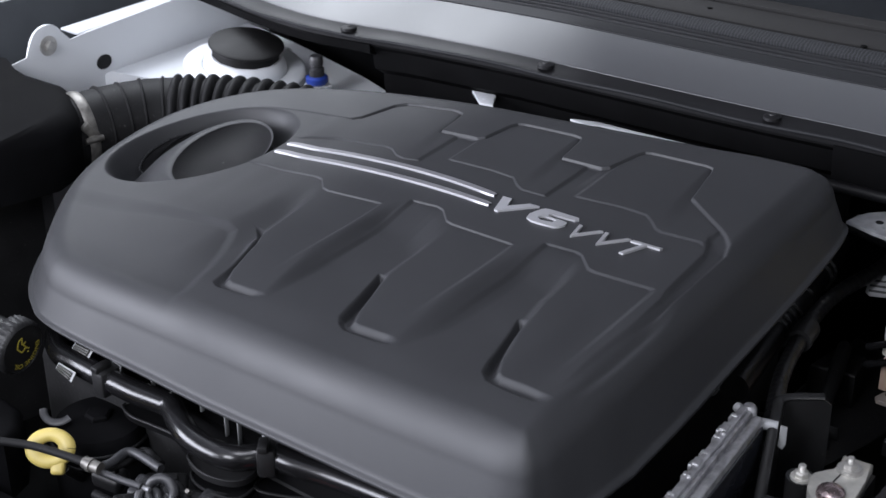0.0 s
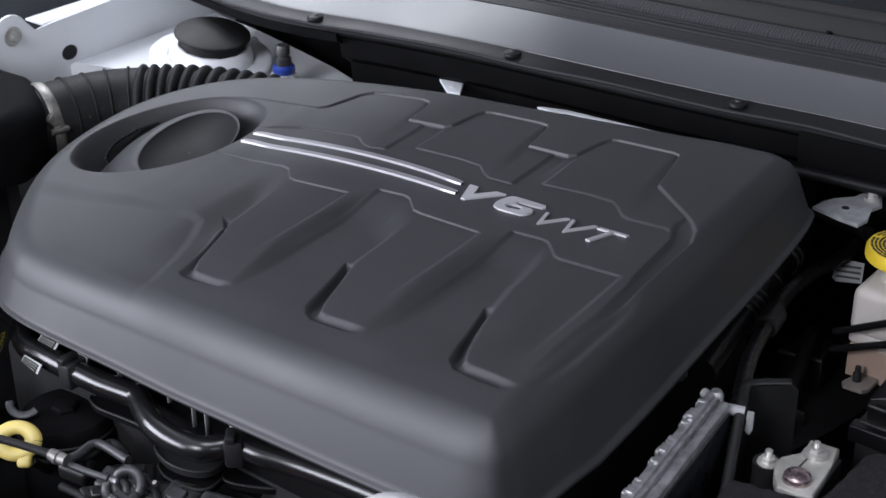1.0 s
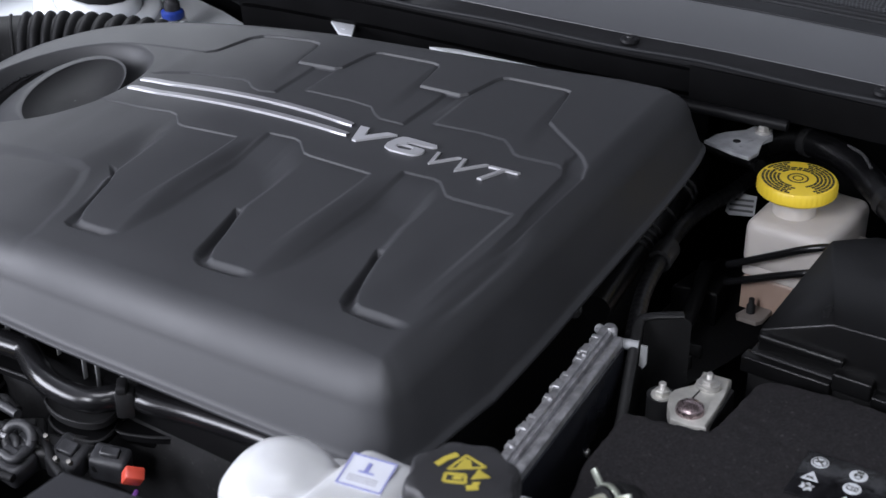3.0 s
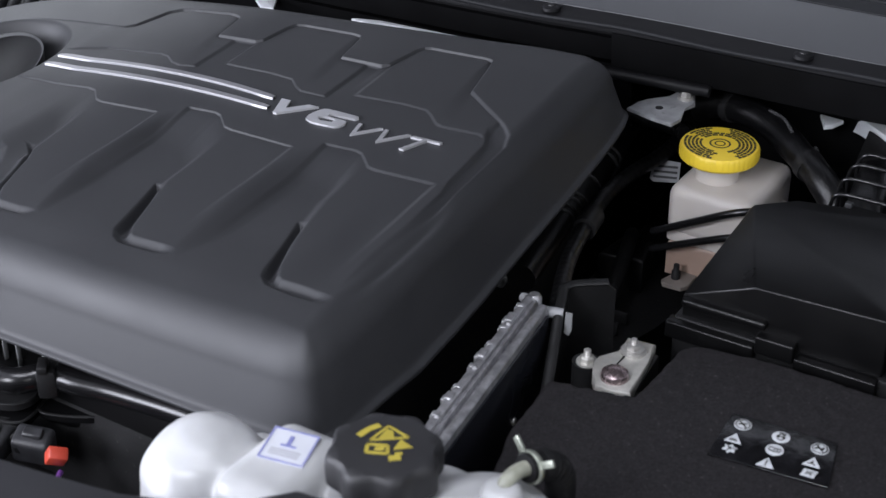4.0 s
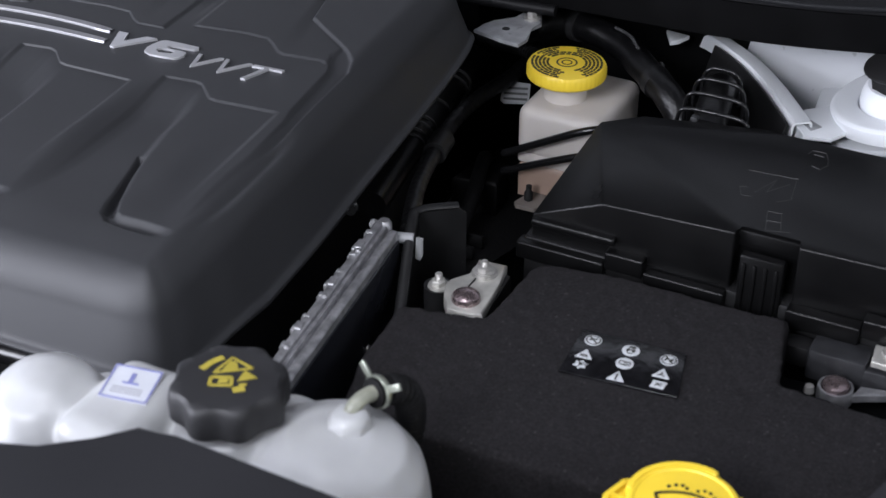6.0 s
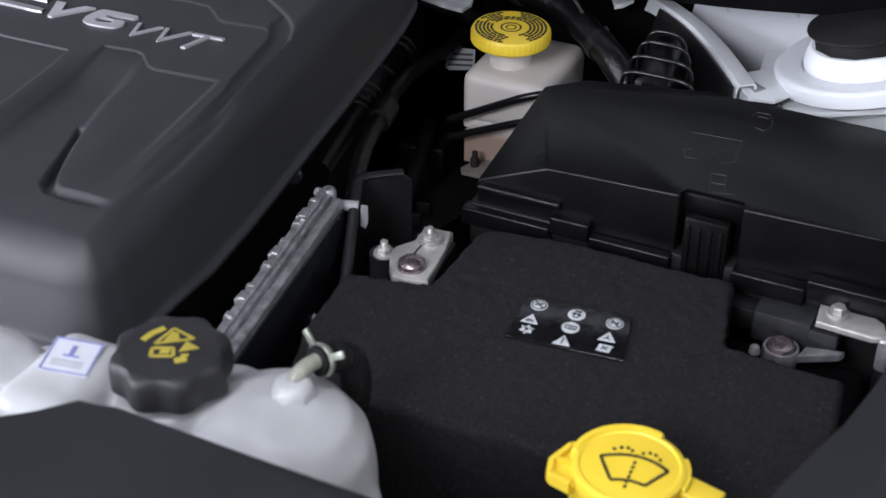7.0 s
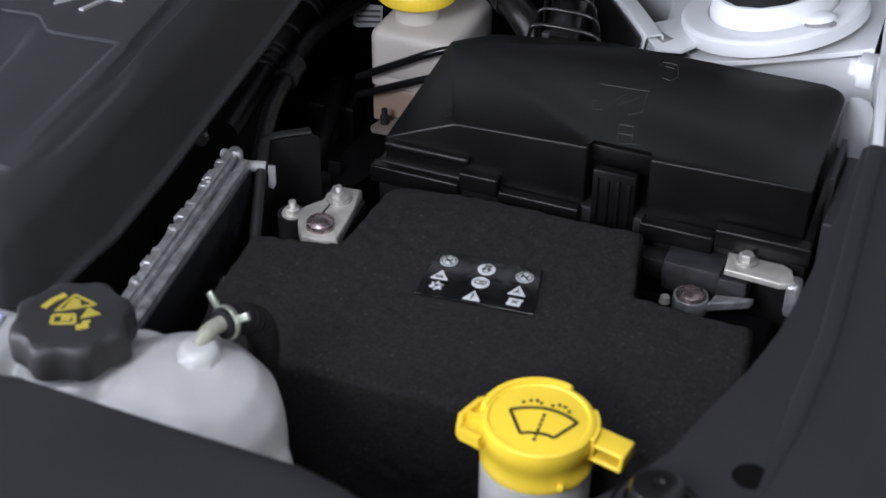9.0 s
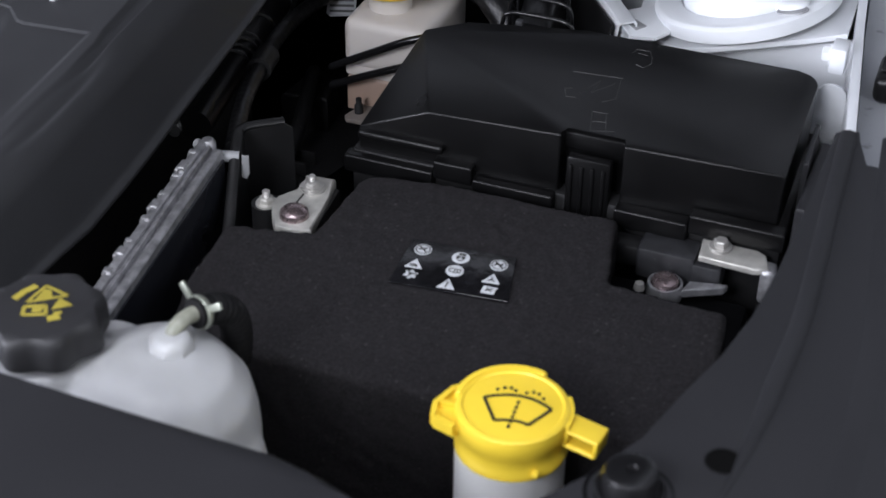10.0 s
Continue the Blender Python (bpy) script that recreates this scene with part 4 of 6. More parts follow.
lobes = join(box(0.20, 0.45, -0.35, -0.215, 0.74, 0.872, 0.025, 4), lathe([(0, 0.922), (0.016, 0.920), (0.031, 0.911), (0.041, 0.894), (0.044, 0.862), (0.043, 0.8), (0, 0.8)], 32, at(0.229, -0.298, 0)),
             box(0.260, 0.316, -0.335, -0.254, 0.8, 0.921, 0.014, 4), lathe([(0, 0.902), (0.014, 0.900), (0.024, 0.890), (0.03, 0.86), (0.03, 0.8), (0, 0.8)], 32, at(0.366, -0.238, 0)), lathe([(0, 0.913), (0.03, 0.91), (0.036, 0.895), (0.042, 0.87), (0.046, 0.8), (0, 0.8)], 32, at(0.345, -0.273, 0)),
             lathe([(0, 0.9135), (0.030, 0.9120), (0.050, 0.9035), (0.0625, 0.886), (0.0655, 0.860), (0.065, 0.8), (0, 0.8)], 40, at(0.408, -0.262, 0) @ Matrix.Diagonal((0.90, 0.90, 1, 1))), box(0.40, 0.474, -0.33, -0.240, 0.78, 0.868, 0.018, 3))
body = part("tank", lobes, M_TANK, tank)
rm = body.modifiers.new("fuse", "REMESH")
rm.mode, rm.voxel_size, rm.use_smooth_shade = "VOXEL", 0.0028, True
sm = body.modifiers.new("soften", "SMOOTH")
sm.iterations, sm.factor = 8, 0.5
tank_tex = bpy.data.textures.new("tank_waves", "CLOUDS")
tank_tex.noise_scale, tank_tex.noise_depth = 0.03, 1
td = body.modifiers.new("waves", "DISPLACE")
td.texture, td.strength, td.mid_level, td.texture_coords = tank_tex, 0.0024, 0.5, "LOCAL"
pcap = part("pressure_cap", lathe([(0, 0.912), (0.031, 0.913), (0.0345, 0.916), (0.0348, 0.928), (0.0342, 0.932), (0.0332, 0.9352), (0.0312, 0.9368), (0.026, 0.937), (0, 0.937)], 192, at(0.345, -0.269, 0),
                                 lambda a, k: (0.0019 * math.cos(8 * a) - 0.0006) * (1, 1, 1, 1, 1, 0.9, 0.75)[k] if 0 < k < 7 else 0), M_CAP, tank, "black scalloped pressure cap with yellow warning print")
ZC = 0.937
YA = [(-0.0165, 0.004), (-0.013, 0.011), (-0.008, 0.0165)]
cp = []
CR = at(0.345, -0.269, ZC, 0, 0, 16) @ Matrix.Diagonal((1.06, 1.06, 1, 1))


def pline(pts, w, z=0.0, h=0.0004):
    return join(*[bar((*a, z), (*b, z), w, h) for a, b in zip(pts, pts[1:])])


cp.append(pline(YA, 0.004))
cp.append(pline([(-0.009, 0.002), (-0.003, 0.017), (0.011, 0.010), (-0.009, 0.002)], 0.0016))
cp.append(flat_poly([(-0.005, 0.005), (0.004, 0.006), (0.001, 0.013), (-0.003, 0.014)], 0, 0.0005))
cp.append(flat_poly([(0.006, -0.003), (0.0075, 0.007), (0.016, 0.002)], 0, 0.0005))
cp.append(pline([(-0.008, -0.009), (-0.009, -0.002), (0.002, 0.0), (0.004, -0.007), (-0.008, -0.009)], 0.002))
cp.append(flat_poly([(-0.004, -0.006), (-0.004, -0.003), (0.001, -0.002), (0.001, -0.005)], 0, 0.0005))
cp.append(pline([(0.006, -0.011), (0.012, -0.008)], 0.0045))
cp.append(pline([(0.008, -0.006), (0.012, -0.0045)], 0.002))
part("warning_print", moved(join(*cp), CR), M_YPRINT, pcap)
LB = at(0.2865, -0.286, 0.9222, 4, 3, 14) @ Matrix.Diagonal((0.92, 0.88, 1, 1))
lab = part("tank_label", moved(box(-0.0165, 0.0165, -0.0165, 0.0165, 0, 0.0006, 0), LB), M_LABEL, tank, "white label with a blue frame")
part("label_frame", moved(pline([(-0.0155, -0.0155), (0.0155, -0.0155), (0.0155, 0.0155), (-0.0155, 0.0155), (-0.0155, -0.0155)], 0.0012, 0.0006), LB), M_BLUEPRINT, lab)
part("label_mark", moved(join(pline([(-0.001, 0.0), (-0.001, 0.010)], 0.003, 0.0006), pline([(-0.006, 0.0), (0.005, 0.0)], 0.0016, 0.0006)), LB), M_BLUEPRINT, lab)
part("label_lines", moved(join(*[pline([(-0.011, -0.005 - 0.0025 * k), (0.010, -0.005 - 0.0025 * k)], 0.001, 0.0006) for k in range(3)]), LB), M_GREYPRINT, lab)
part("vent_stub", lathe([(0.0142, 0.886), (0.0138, 0.912), (0.0128, 0.9175), (0.0105, 0.9205), (0.0075, 0.9215), (0, 0.9215)], 8, at(0.413, -0.2475, 0, 0, 0, 12)), M_TANK, tank, "milky square-cornered vent stub")
part("vent_nipple", tube([(0.413, -0.2465, 0.917), (0.4140, -0.2430, 0.9225), (0.4165, -0.2360, 0.9250), (0.4205, -0.2260, 0.9245)], 0.0048, 16), M_CLEAR, tank, "cloudy yellowish hose nipple")
vh = thing("vent_hose", (0.42, -0.2, 0.86), "black ribbed vent hose held by a spring clamp", "hose")
part("hose", tube([(0.4190, -0.2300, 0.9245), (0.4225, -0.2200, 0.9225), (0.4250, -0.2040, 0.910), (0.4235, -0.1930, 0.890), (0.418, -0.186, 0.86), (0.405, -0.18, 0.80)], 0.0092, 18, 16, True, lambda i, c: 1 + (0.10 * math.sin(i * 1.6) if i > 14 else 0)), M_RUBBER, vh)
clampm = at(0.4205, -0.2270, 0.9242, 78, 0, -18)
part("spring_clamp", join(ring(0.0099, 0.0008, 30, 8, clampm, 2.8), *[moved(box(-0.0022, 0.0022, 0.0094, 0.0205, -0.0010, 0.0010, 0.0004), clampm @ at(0, 0, 0, 0, 0, d)) for d in (52, -55)]), M_CLAMP, vh, "pale green-silver spring clamp")

# ---- washer filler ----
washer = thing("washer_reservoir", (0.606, -0.2, 0.75), "white washer fluid filler neck with a yellow flip cap", "washer reservoir")
part("neck", lathe([(0.0325, 0.70), (0.0325, 0.8585), (0.0300, 0.8600), (0.0300, 0.872)], 48, at(0.6015, -0.1965, 0)), M_NECK, washer)
WM = at(0.6025, -0.1980, 0) @ Matrix.Diagonal((0.965, 0.965, 1, 1))
wcap = part("cap", lathe([(0, 0.861), (0.0318, 0.861), (0.0344, 0.8622), (0.0344, 0.8650), (0.0334, 0.8665), (0.0328, 0.8755), (0.0340, 0.8775), (0.0343, 0.8868), (0.0336, 0.8898), (0.0318, 0.8908), (0.0302, 0.8908), (0.0293, 0.8898), (0.0285, 0.8900), (0, 0.8906)], 96, WM), M_YELLOW, washer, "yellow flip cap with a windscreen symbol")


def arc_lip(a0, a1, r0, r1, z0, z1):
    """A raised piece of rim between two angles."""
    n = 20
    angles = [radians(a0 + (a1 - a0) * i / n) for i in range(n + 1)]
    poly = [(r1 * math.cos(a), r1 * math.sin(a)) for a in angles] + [(r0 * math.cos(a), r0 * math.sin(a)) for a in angles[::-1]]
    return prism(poly, z0, z1, 0.0008, 2)


part("rim_lip", moved(arc_lip(74, 185, 0.0322, 0.0358, 0.8845, 0.8914), WM), M_YELLOW, wcap)
part("rim_lip", moved(arc_lip(-8, 38, 0.0330, 0.0362, 0.8800, 0.8892), WM), M_YELLOW, wcap)
part("snap_nib", box(0.6235, 0.6275, -0.2255, -0.2210, 0.865, 0.869, 0.0012, 2), M_YELLOW, wcap)
EAR = [(0.580, -0.188), (0.5647, -0.1905), (0.559, -0.208), (0.5619, -0.2190), (0.576, -0.2225)]
ear = [prism(EAR + [(0.584, -0.205)], 0.877, 0.8825, 0.001)]
ear += [bar((*p, 0.880), (*q, 0.880), 0.0032, 0.0065) for p, q in zip(EAR, EAR[1:])] + [bar((0.561, -0.205, 0.880), (0.577, -0.203, 0.880), 0.0026, 0.006)]
part("hinge_ear", join(*ear), M_YELLOW, wcap)
TB = at(0.6475, -0.1965, 0.8800, 0, 4, -8) @ Matrix.Scale(0.86, 4)
part("pull_tab", moved(join(box(-0.016, 0.0100, -0.0095, 0.0095, 0.0030, 0.0062, 0.0015, 3), box(0.0068, 0.0100, -0.0095, 0.0095, -0.0080, 0.0052, 0.0015, 3), box(-0.016, 0.0092, -0.0095, 0.0095, -0.0090, -0.0058, 0.0015, 3), box(-0.017, -0.0115, -0.009, 0.009, -0.0080, 0.0045, 0.001, 2)), TB), M_YELLOW, wcap)
ZW = 0.8906
arc = [(0.585 + 0.039 * t, -0.198 + 0.004 * t + 0.0065 * 4 * t * (1 - t)) for t in np.linspace(0, 1, 9)]
arc2 = [(0.597 + 0.019 * t, -0.2145 + 0.0035 * t + 0.002 * 4 * t * (1 - t)) for t in np.linspace(0, 1, 6)]
sym = [pline(arc, 0.0018, ZW), pline(arc2, 0.0018, ZW), pline([arc[0], arc2[0]], 0.0018, ZW), pline([arc[-1], arc2[-1]], 0.0018, ZW)]
sym += [pline([(0.6045 + 0.0003 * k, -0.194 - 0.0042 * k), (0.6047 + 0.0003 * k, -0.1965 - 0.0042 * k)], 0.0018, ZW) for k in range(6)]
sym += [disc(x, y, 0.0011, ZW, 0.0005, 10) for x, y in ((0.590, -0.1890), (0.5935, -0.1862), (0.597, -0.185), (0.600, -0.1862), (0.6035, -0.1895), (0.6065, -0.1858), (0.610, -0.1838), (0.6135, -0.1842), (0.617, -0.187))]
part("symbol_print", join(*sym), M_PRINT, wcap)

# ---- control module ----
ecu = thing("engine_control_module", (0.29, -0.08, 0.7), "ribbed cast aluminium engine control module standing on edge", "control module")
EM = at(0.287, 0.024, 0, 0, 0, 7.6)
part("case", moved(join(box(-0.010, 0.001, -0.27, 0.0, 0.70, 0.862, 0.002), box(0.001, 0.0035, -0.27, -0.002, 0.70, 0.8585, 0.0006), box(0.0035, 0.0102, -0.27, -0.003, 0.70, 0.8615, 0.0022, 3)), EM), M_ALU, ecu)
part("face_plate", moved(box(0.0098, 0.0122, -0.27, -0.006, 0.70, 0.8545, 0.001), EM), M_ALUDARK, ecu, "smooth dark glossy face")
part("top_rail", moved(join(box(-0.0095, -0.0030, -0.27, -0.001, 0.8610, 0.8648, 0.0008, 2), box(-0.0015, 0.0010, -0.27, -0.003, 0.8610, 0.8632, 0.0005, 1)), EM), M_ALU, ecu)
rnd = random.Random(11)
for k, y in enumerate((-0.014, -0.030, -0.047, -0.071, -0.083, -0.103, -0.131, -0.142, -0.166, -0.191, -0.205, -0.229)):
    big = k % 3 == 1
    w, up = (rnd.uniform(0.009, 0.012), 0.0012) if big else (rnd.uniform(0.004, 0.006), rnd.uniform(0.0002, 0.0007))
    low = box(-0.0128 - 0.0012 * big, -0.0098, y - w * 0.85, y - 0.001, 0.856, 0.8622 + up * 0.4, 0.0012, 3)
    part("clip_tab", moved(join(box(-0.0112, -0.0050, y - w, y, 0.8605, 0.8648 + up, 0.0010, 3), low), EM), M_ALU, ecu)
for y in (-0.045, -0.108, -0.172, -0.222):
    part("latch_bead", moved(lathe([(0, 0.0022), (0.0016, 0.0018), (0.0024, 0.0)], 14, at(-0.0058, y, 0.8648)), EM), M_ALU, ecu)
for k in range(11):
    part("cooling_fin", moved(box(-0.0135, -0.0098, -0.0235 * k - 0.018, -0.0235 * k - 0.0155, 0.71, 0.857, 0.0006), EM), M_ALU, ecu)
part("boss", moved(lathe([(0, 0.8655), (0.004, 0.8650), (0.0060, 0.862), (0.0062, 0.84)], 24, at(-0.0035, 0.002, 0)), EM), M_ALU, ecu)
part("pin", moved(join(tube([(0.0, 0.0, 0.852), (0.02, 0.004, 0.852)], 0.0045, 14, 1, False), tube([(-0.003, 0.004, 0.855), (-0.017, 0.012, 0.853)], 0.0040, 14, 1, False)), EM), M_PLATE, ecu)
part("screw", moved(lathe([(0, 0.002), (0.003, 0.0015), (0.0035, 0)], 16, at(0.0122, -0.075, 0.80, 0, 90, 0)), EM), M_ZINC, ecu)

tray = thing("battery_tray_bracket", (0.315, 0.02, 0.7), "black steel bracket standing behind the battery", "bracket")
part("upright", moved(prism([(-0.126, 0.70), (0.004, 0.70), (0.004, 0.842), (0.0, 0.852), (-0.012, 0.858), (-0.026, 0.857), (-0.04, 0.846), (-0.126, 0.80)], 0, 0.004, 0.001), at(0.293, 0.055, 0, 0, 0, -69) @ Matrix(((-1, 0, 0, 0), (0, 0, 1, 0), (0, 1, 0, 0), (0, 0, 0, 1)))), M_BLACK, tray)
part("rear_wing", moved(prism([(0, 0.70), (0.042, 0.70), (0.042, 0.852), (0.036, 0.857), (0.006, 0.857), (0, 0.852)], 0, 0.003, 0.001), at(0.293, 0.056, 0, 0, 0, 40) @ Matrix(((1, 0, 0, 0), (0, 0, 1, 0), (0, 1, 0, 0), (0, 0, 0, 1)))), M_BLACK, tray)
part("edge_bead", tube([(0.339, -0.066, 0.80), (0.312, 0.005, 0.838), (0.303, 0.030, 0.853), (0.297, 0.046, 0.859), (0.294, 0.056, 0.859), (0.300, 0.066, 0.859), (0.318, 0.082, 0.858)], 0.0042, 12, 8, True, None, 0.6), M_BLACK, tray)
part("grey_clip", moved(prism([(-0.004, -0.011), (0.001, -0.014), (0.004, -0.008), (0.004, 0.010), (-0.003, 0.011)], 0, 0.003, 0.001), at(0.311, 0.030, 0.846, 80, 0, 25) @ Matrix.Scale(0.78, 4)), M_GREYCLIP, tray, "pale grey plastic clip")

# ---- front and side trims ----
shield = thing("sight_shield", (0.6, -0.4, 0.93), "charcoal grained plastic trim panel framing the bay", "trim panel")
INNER = [(0.16, -0.41), (0.255, -0.397), (0.301, -0.383), (0.322, -0.360), (0.336, -0.340), (0.36, -0.3385), (0.44, -0.3405), (0.525, -0.339), (0.555, -0.345), (0.585, -0.361), (0.615, -0.366), (0.645, -0.344), (0.676, -0.299),
         (0.690, -0.262), (0.700, -0.224), (0.712, -0.184), (0.720, -0.144), (0.7245, -0.10), (0.727, -0.05), (0.7285, 0.01), (0.729, 0.072), (0.744, 0.079), (0.751, 0.032), (0.80, 0.036), (1.0, 0.05), (1.0, -0.62), (0.16, -0.62)]
part("panel", prism(INNER, 0.925, lambda x, y: 0.95 + 0.02 * max(0, x - 0.80), 0.004, 3), M_TRIM, shield)
RIDGE = [(0.738, 0.07, 0.9495), (0.7415, -0.02, 0.9495), (0.7448, -0.0933, 0.9495), (0.746, -0.1456, 0.9495), (0.7437, -0.1912, 0.9495), (0.7413, -0.236, 0.9495), (0.736, -0.29, 0.9495)]
part("ridge", tube(RIDGE, 0.006, 14, 8, True, lambda i, c: 0.4 + 0.6 * min(1, (c - 1 - i) / 14), 0.62), M_TRIM, shield)
part("ridge", tube([(x + 0.031 + 0.02 * k / 6, y + 0.004, 0.9495) for k, (x, y, z) in enumerate(RIDGE)], 0.010, 14, 8, True, None, 0.2), M_TRIM, shield)
# No hole is cut: a rimmed black disc stands for its shade.
part("round_hole_disc", join(lathe([(0.0076, 0.9505), (0.0084, 0.9514), (0.0092, 0.9503)], 32, at(0.7314, -0.2633, 0)), lathe([(0.0078, 0.9508), (0.0078, 0.9512), (0, 0.9512)], 28, at(0.7314, -0.2633, 0))), [M_HOLE], shield, "black disc standing for the shade in a round hole")
bump = thing("hood_bump_stop", (0.693, -0.286, 0.95), "glossy black rubber hood stop screwed into the trim", "bump stop")
part("socket", lathe([(0.0222, 0.9490), (0.0222, 0.9520), (0.0212, 0.9526), (0.0200, 0.9520), (0.0195, 0.9506), (0, 0.9506)], 40, at(0.6945, -0.3010, -0.002)), M_AIR, bump, "dark sunk socket")
part("collar", lathe([(0.0172, 0.9500), (0.0172, 0.9550), (0.0160, 0.9562), (0.0138, 0.9562)], 36, at(0.6945, -0.3010, -0.002)), M_GLOSS, bump)
part("head", lathe([(0.0138, 0.9500), (0.0142, 0.9530), (0.0136, 0.9640), (0.0125, 0.9665), (0.0105, 0.9674), (0.0030, 0.9678), (0.0022, 0.9662), (0, 0.9660)], 40, at(0.6945, -0.3010, -0.002)), M_GLOSS, bump)
side = thing("side_seal", (0.72, 0.12, 0.85), "black plastic upright seal beside the fuse box", "seal")
part("post", prism([(0.7125, 0.07), (0.727, 0.07), (0.727, 0.165), (0.7125, 0.165)], 0.70, 0.885, 0.003), M_TRIM, side)
part("fin", prism([(0.7085, 0.110), (0.7122, 0.110), (0.7108, 0.168), (0.7070, 0.168)], 0.70, 0.897, 0.0015), M_TRIM, side)

# ---- cowl, windscreen ----
LIP = [(-0.75, 0.30), (-0.55, 0.268), (-0.48, 0.256), (-0.41, 0.2525), (-0.348, 0.2625), (-0.296, 0.277), (-0.16, 0.297), (0.036, 0.311), (0.127, 0.319), (0.20, 0.3285), (0.27, 0.333), (0.378, 0.337), (0.446, 0.342), (0.51, 0.354), (0.60, 0.382), (0.85, 0.467)]


def lip_y(x):
    return float(np.interp(x, *zip(*LIP)))


def swept(section, x0=-0.62, x1=0.85, n=190):
    """A profile of (offset back, height) drawn along the cowl's bowed lip."""
    xs = np.linspace(x0, x1, n)
    k = np.ones(9) / 9
    ys = np.convolve(np.pad([lip_y(x) for x in xs], 4, mode="edge"), k, "valid")
    return from_grid(np.array([[(x, y + d, z) for d, z in section] for x, y in zip(xs, ys)]))


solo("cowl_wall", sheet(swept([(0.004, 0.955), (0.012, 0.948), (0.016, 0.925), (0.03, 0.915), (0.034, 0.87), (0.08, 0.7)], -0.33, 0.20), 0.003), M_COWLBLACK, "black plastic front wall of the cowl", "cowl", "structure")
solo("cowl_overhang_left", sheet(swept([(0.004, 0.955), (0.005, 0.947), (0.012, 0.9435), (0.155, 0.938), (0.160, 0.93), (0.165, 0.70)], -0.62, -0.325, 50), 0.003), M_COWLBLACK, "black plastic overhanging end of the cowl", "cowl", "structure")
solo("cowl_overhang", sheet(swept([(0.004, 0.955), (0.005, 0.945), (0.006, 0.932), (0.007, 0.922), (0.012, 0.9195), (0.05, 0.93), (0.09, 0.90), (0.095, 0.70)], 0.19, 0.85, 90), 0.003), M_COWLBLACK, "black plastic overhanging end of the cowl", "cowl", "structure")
solo("cowl_flange", sheet(swept([(0.004, 0.951), (0.003, 0.956), (0.004, 0.9600), (0.006, 0.9608), (0.010, 0.9612), (0.017, 0.9640), (0.0215, 0.9665)]), 0.002), M_COWLDARK, "black seal flange along the cowl", "cowl flange", "structure")
bead = [(x, lip_y(x) + 0.0015 + 0.0022 * math.sin(x * 23) * math.sin(x * 9 + 1), 0.9600 + 0.0012 * math.sin(x * 31 + 2)) for x in np.linspace(-0.6, 0.84, 73)]
solo("cowl_seal_lip", tube(bead, 0.0017, 10, 3, True, None, 1.2), M_COWLMID, "thin wavy rubber lip along the cowl's front edge", "cowl seal", "structure")
solo("cowl_panel", sheet(swept([(0.0205, 0.9640), (0.0212, 0.9668), (0.0225, 0.9676), (0.0236, 0.96805), (0.040, 0.9746), (0.0744, 0.98807), (0.0755, 0.9885), (0.0770, 0.9882), (0.0775, 0.9860)]), 0.003), M_COWL, "grey plastic cowl panel below the windscreen", "cowl panel", "structure")
solo("cowl_grooves", sheet(swept([(0.0775, 0.9850), (0.0785, 0.9890), (0.096, 0.9920), (0.0965, 0.9900), (0.0985, 0.9900), (0.099, 0.9935), (0.1005, 0.9937), (0.101, 0.9905), (0.1055, 0.9905), (0.106, 0.9948), (0.1075, 0.9950), (0.108, 0.9915), (0.1125, 0.9915), (0.113, 0.9955), (0.115, 0.9957), (0.116, 0.9930), (0.119, 0.9935)]), 0.0012), M_COWLMID, "dark ribbed edge strip of the cowl", "cowl trim", "structure")
solo("windscreen_seal", sheet(swept([(0.119, 0.9925), (0.120, 0.9985), (0.128, 1.0030), (0.1335, 1.0035), (0.1345, 0.9990)]), 0.0015), M_SEAL, "dark patterned rubber seal below the windscreen", "seal", "structure")
solo("windscreen_moulding", sheet(swept([(0.1345, 0.9980), (0.139, 0.9985), (0.1395, 1.0035), (0.142, 1.0055), (0.158, 1.0120), (0.163, 1.0125), (0.164, 1.0090), (0.170, 1.0090), (0.171, 1.0140), (0.180, 1.0170), (0.186, 1.0165)]), 0.0015), M_MOULD, "taupe plastic moulding at the windscreen's foot", "moulding", "structure")
solo("windscreen", sheet(swept([(0.186, 1.013), (0.8, 1.36)]), 0.005), M_GLASS, "dark tinted windscreen above the cowl", "windscreen", "structure")
for x in (-0.36, -0.123, 0.125, 0.365, 0.60):
    p = thing("push_pin", (x, lip_y(x) + 0.014, 0.964), "round black plastic push pin in the cowl flange", "push pin", "cowl push pins")
    part("head", lathe([(0, 0.9672), (0.006, 0.967), (0.0085, 0.9658), (0.009, 0.963)], 24, at(x, lip_y(x) + 0.014, 0)), M_COWLDARK, p)
    part("core", lathe([(0, 0.9682), (0.0032, 0.968), (0.0036, 0.967)], 14, at(x, lip_y(x) + 0.014, 0)), M_BLACK, p)
# Black discs standing for the dark inside two small moulding holes.
for (x, y, z) in [(-0.0199, 0.4586, 1.0085), (0.1507, 0.4606, 1.0040)]:
    solo("moulding_hole_disc", lathe([(0, 0.0012), (0.0028, 0.0010), (0.0034, -0.001)], 14, at(x, y, z)), M_HOLE, "black disc standing for a small hole in the moulding", "screw cover", group="screw covers")

# bright body metal behind the cover
solo("rear_mount_tab", join(prism([(-0.2176, 0.3122), (-0.1896, 0.3175), (-0.1747, 0.2924), (-0.1878, 0.2881)], 0.912, 0.915, 0.0008), lathe([(0.0028, 0.9151), (0.0028, 0.9156), (0, 0.9156)], 14, at(-0.1930, 0.3024, 0))), [M_WHITE], "white painted tab with a small hole behind the cover", "tab")
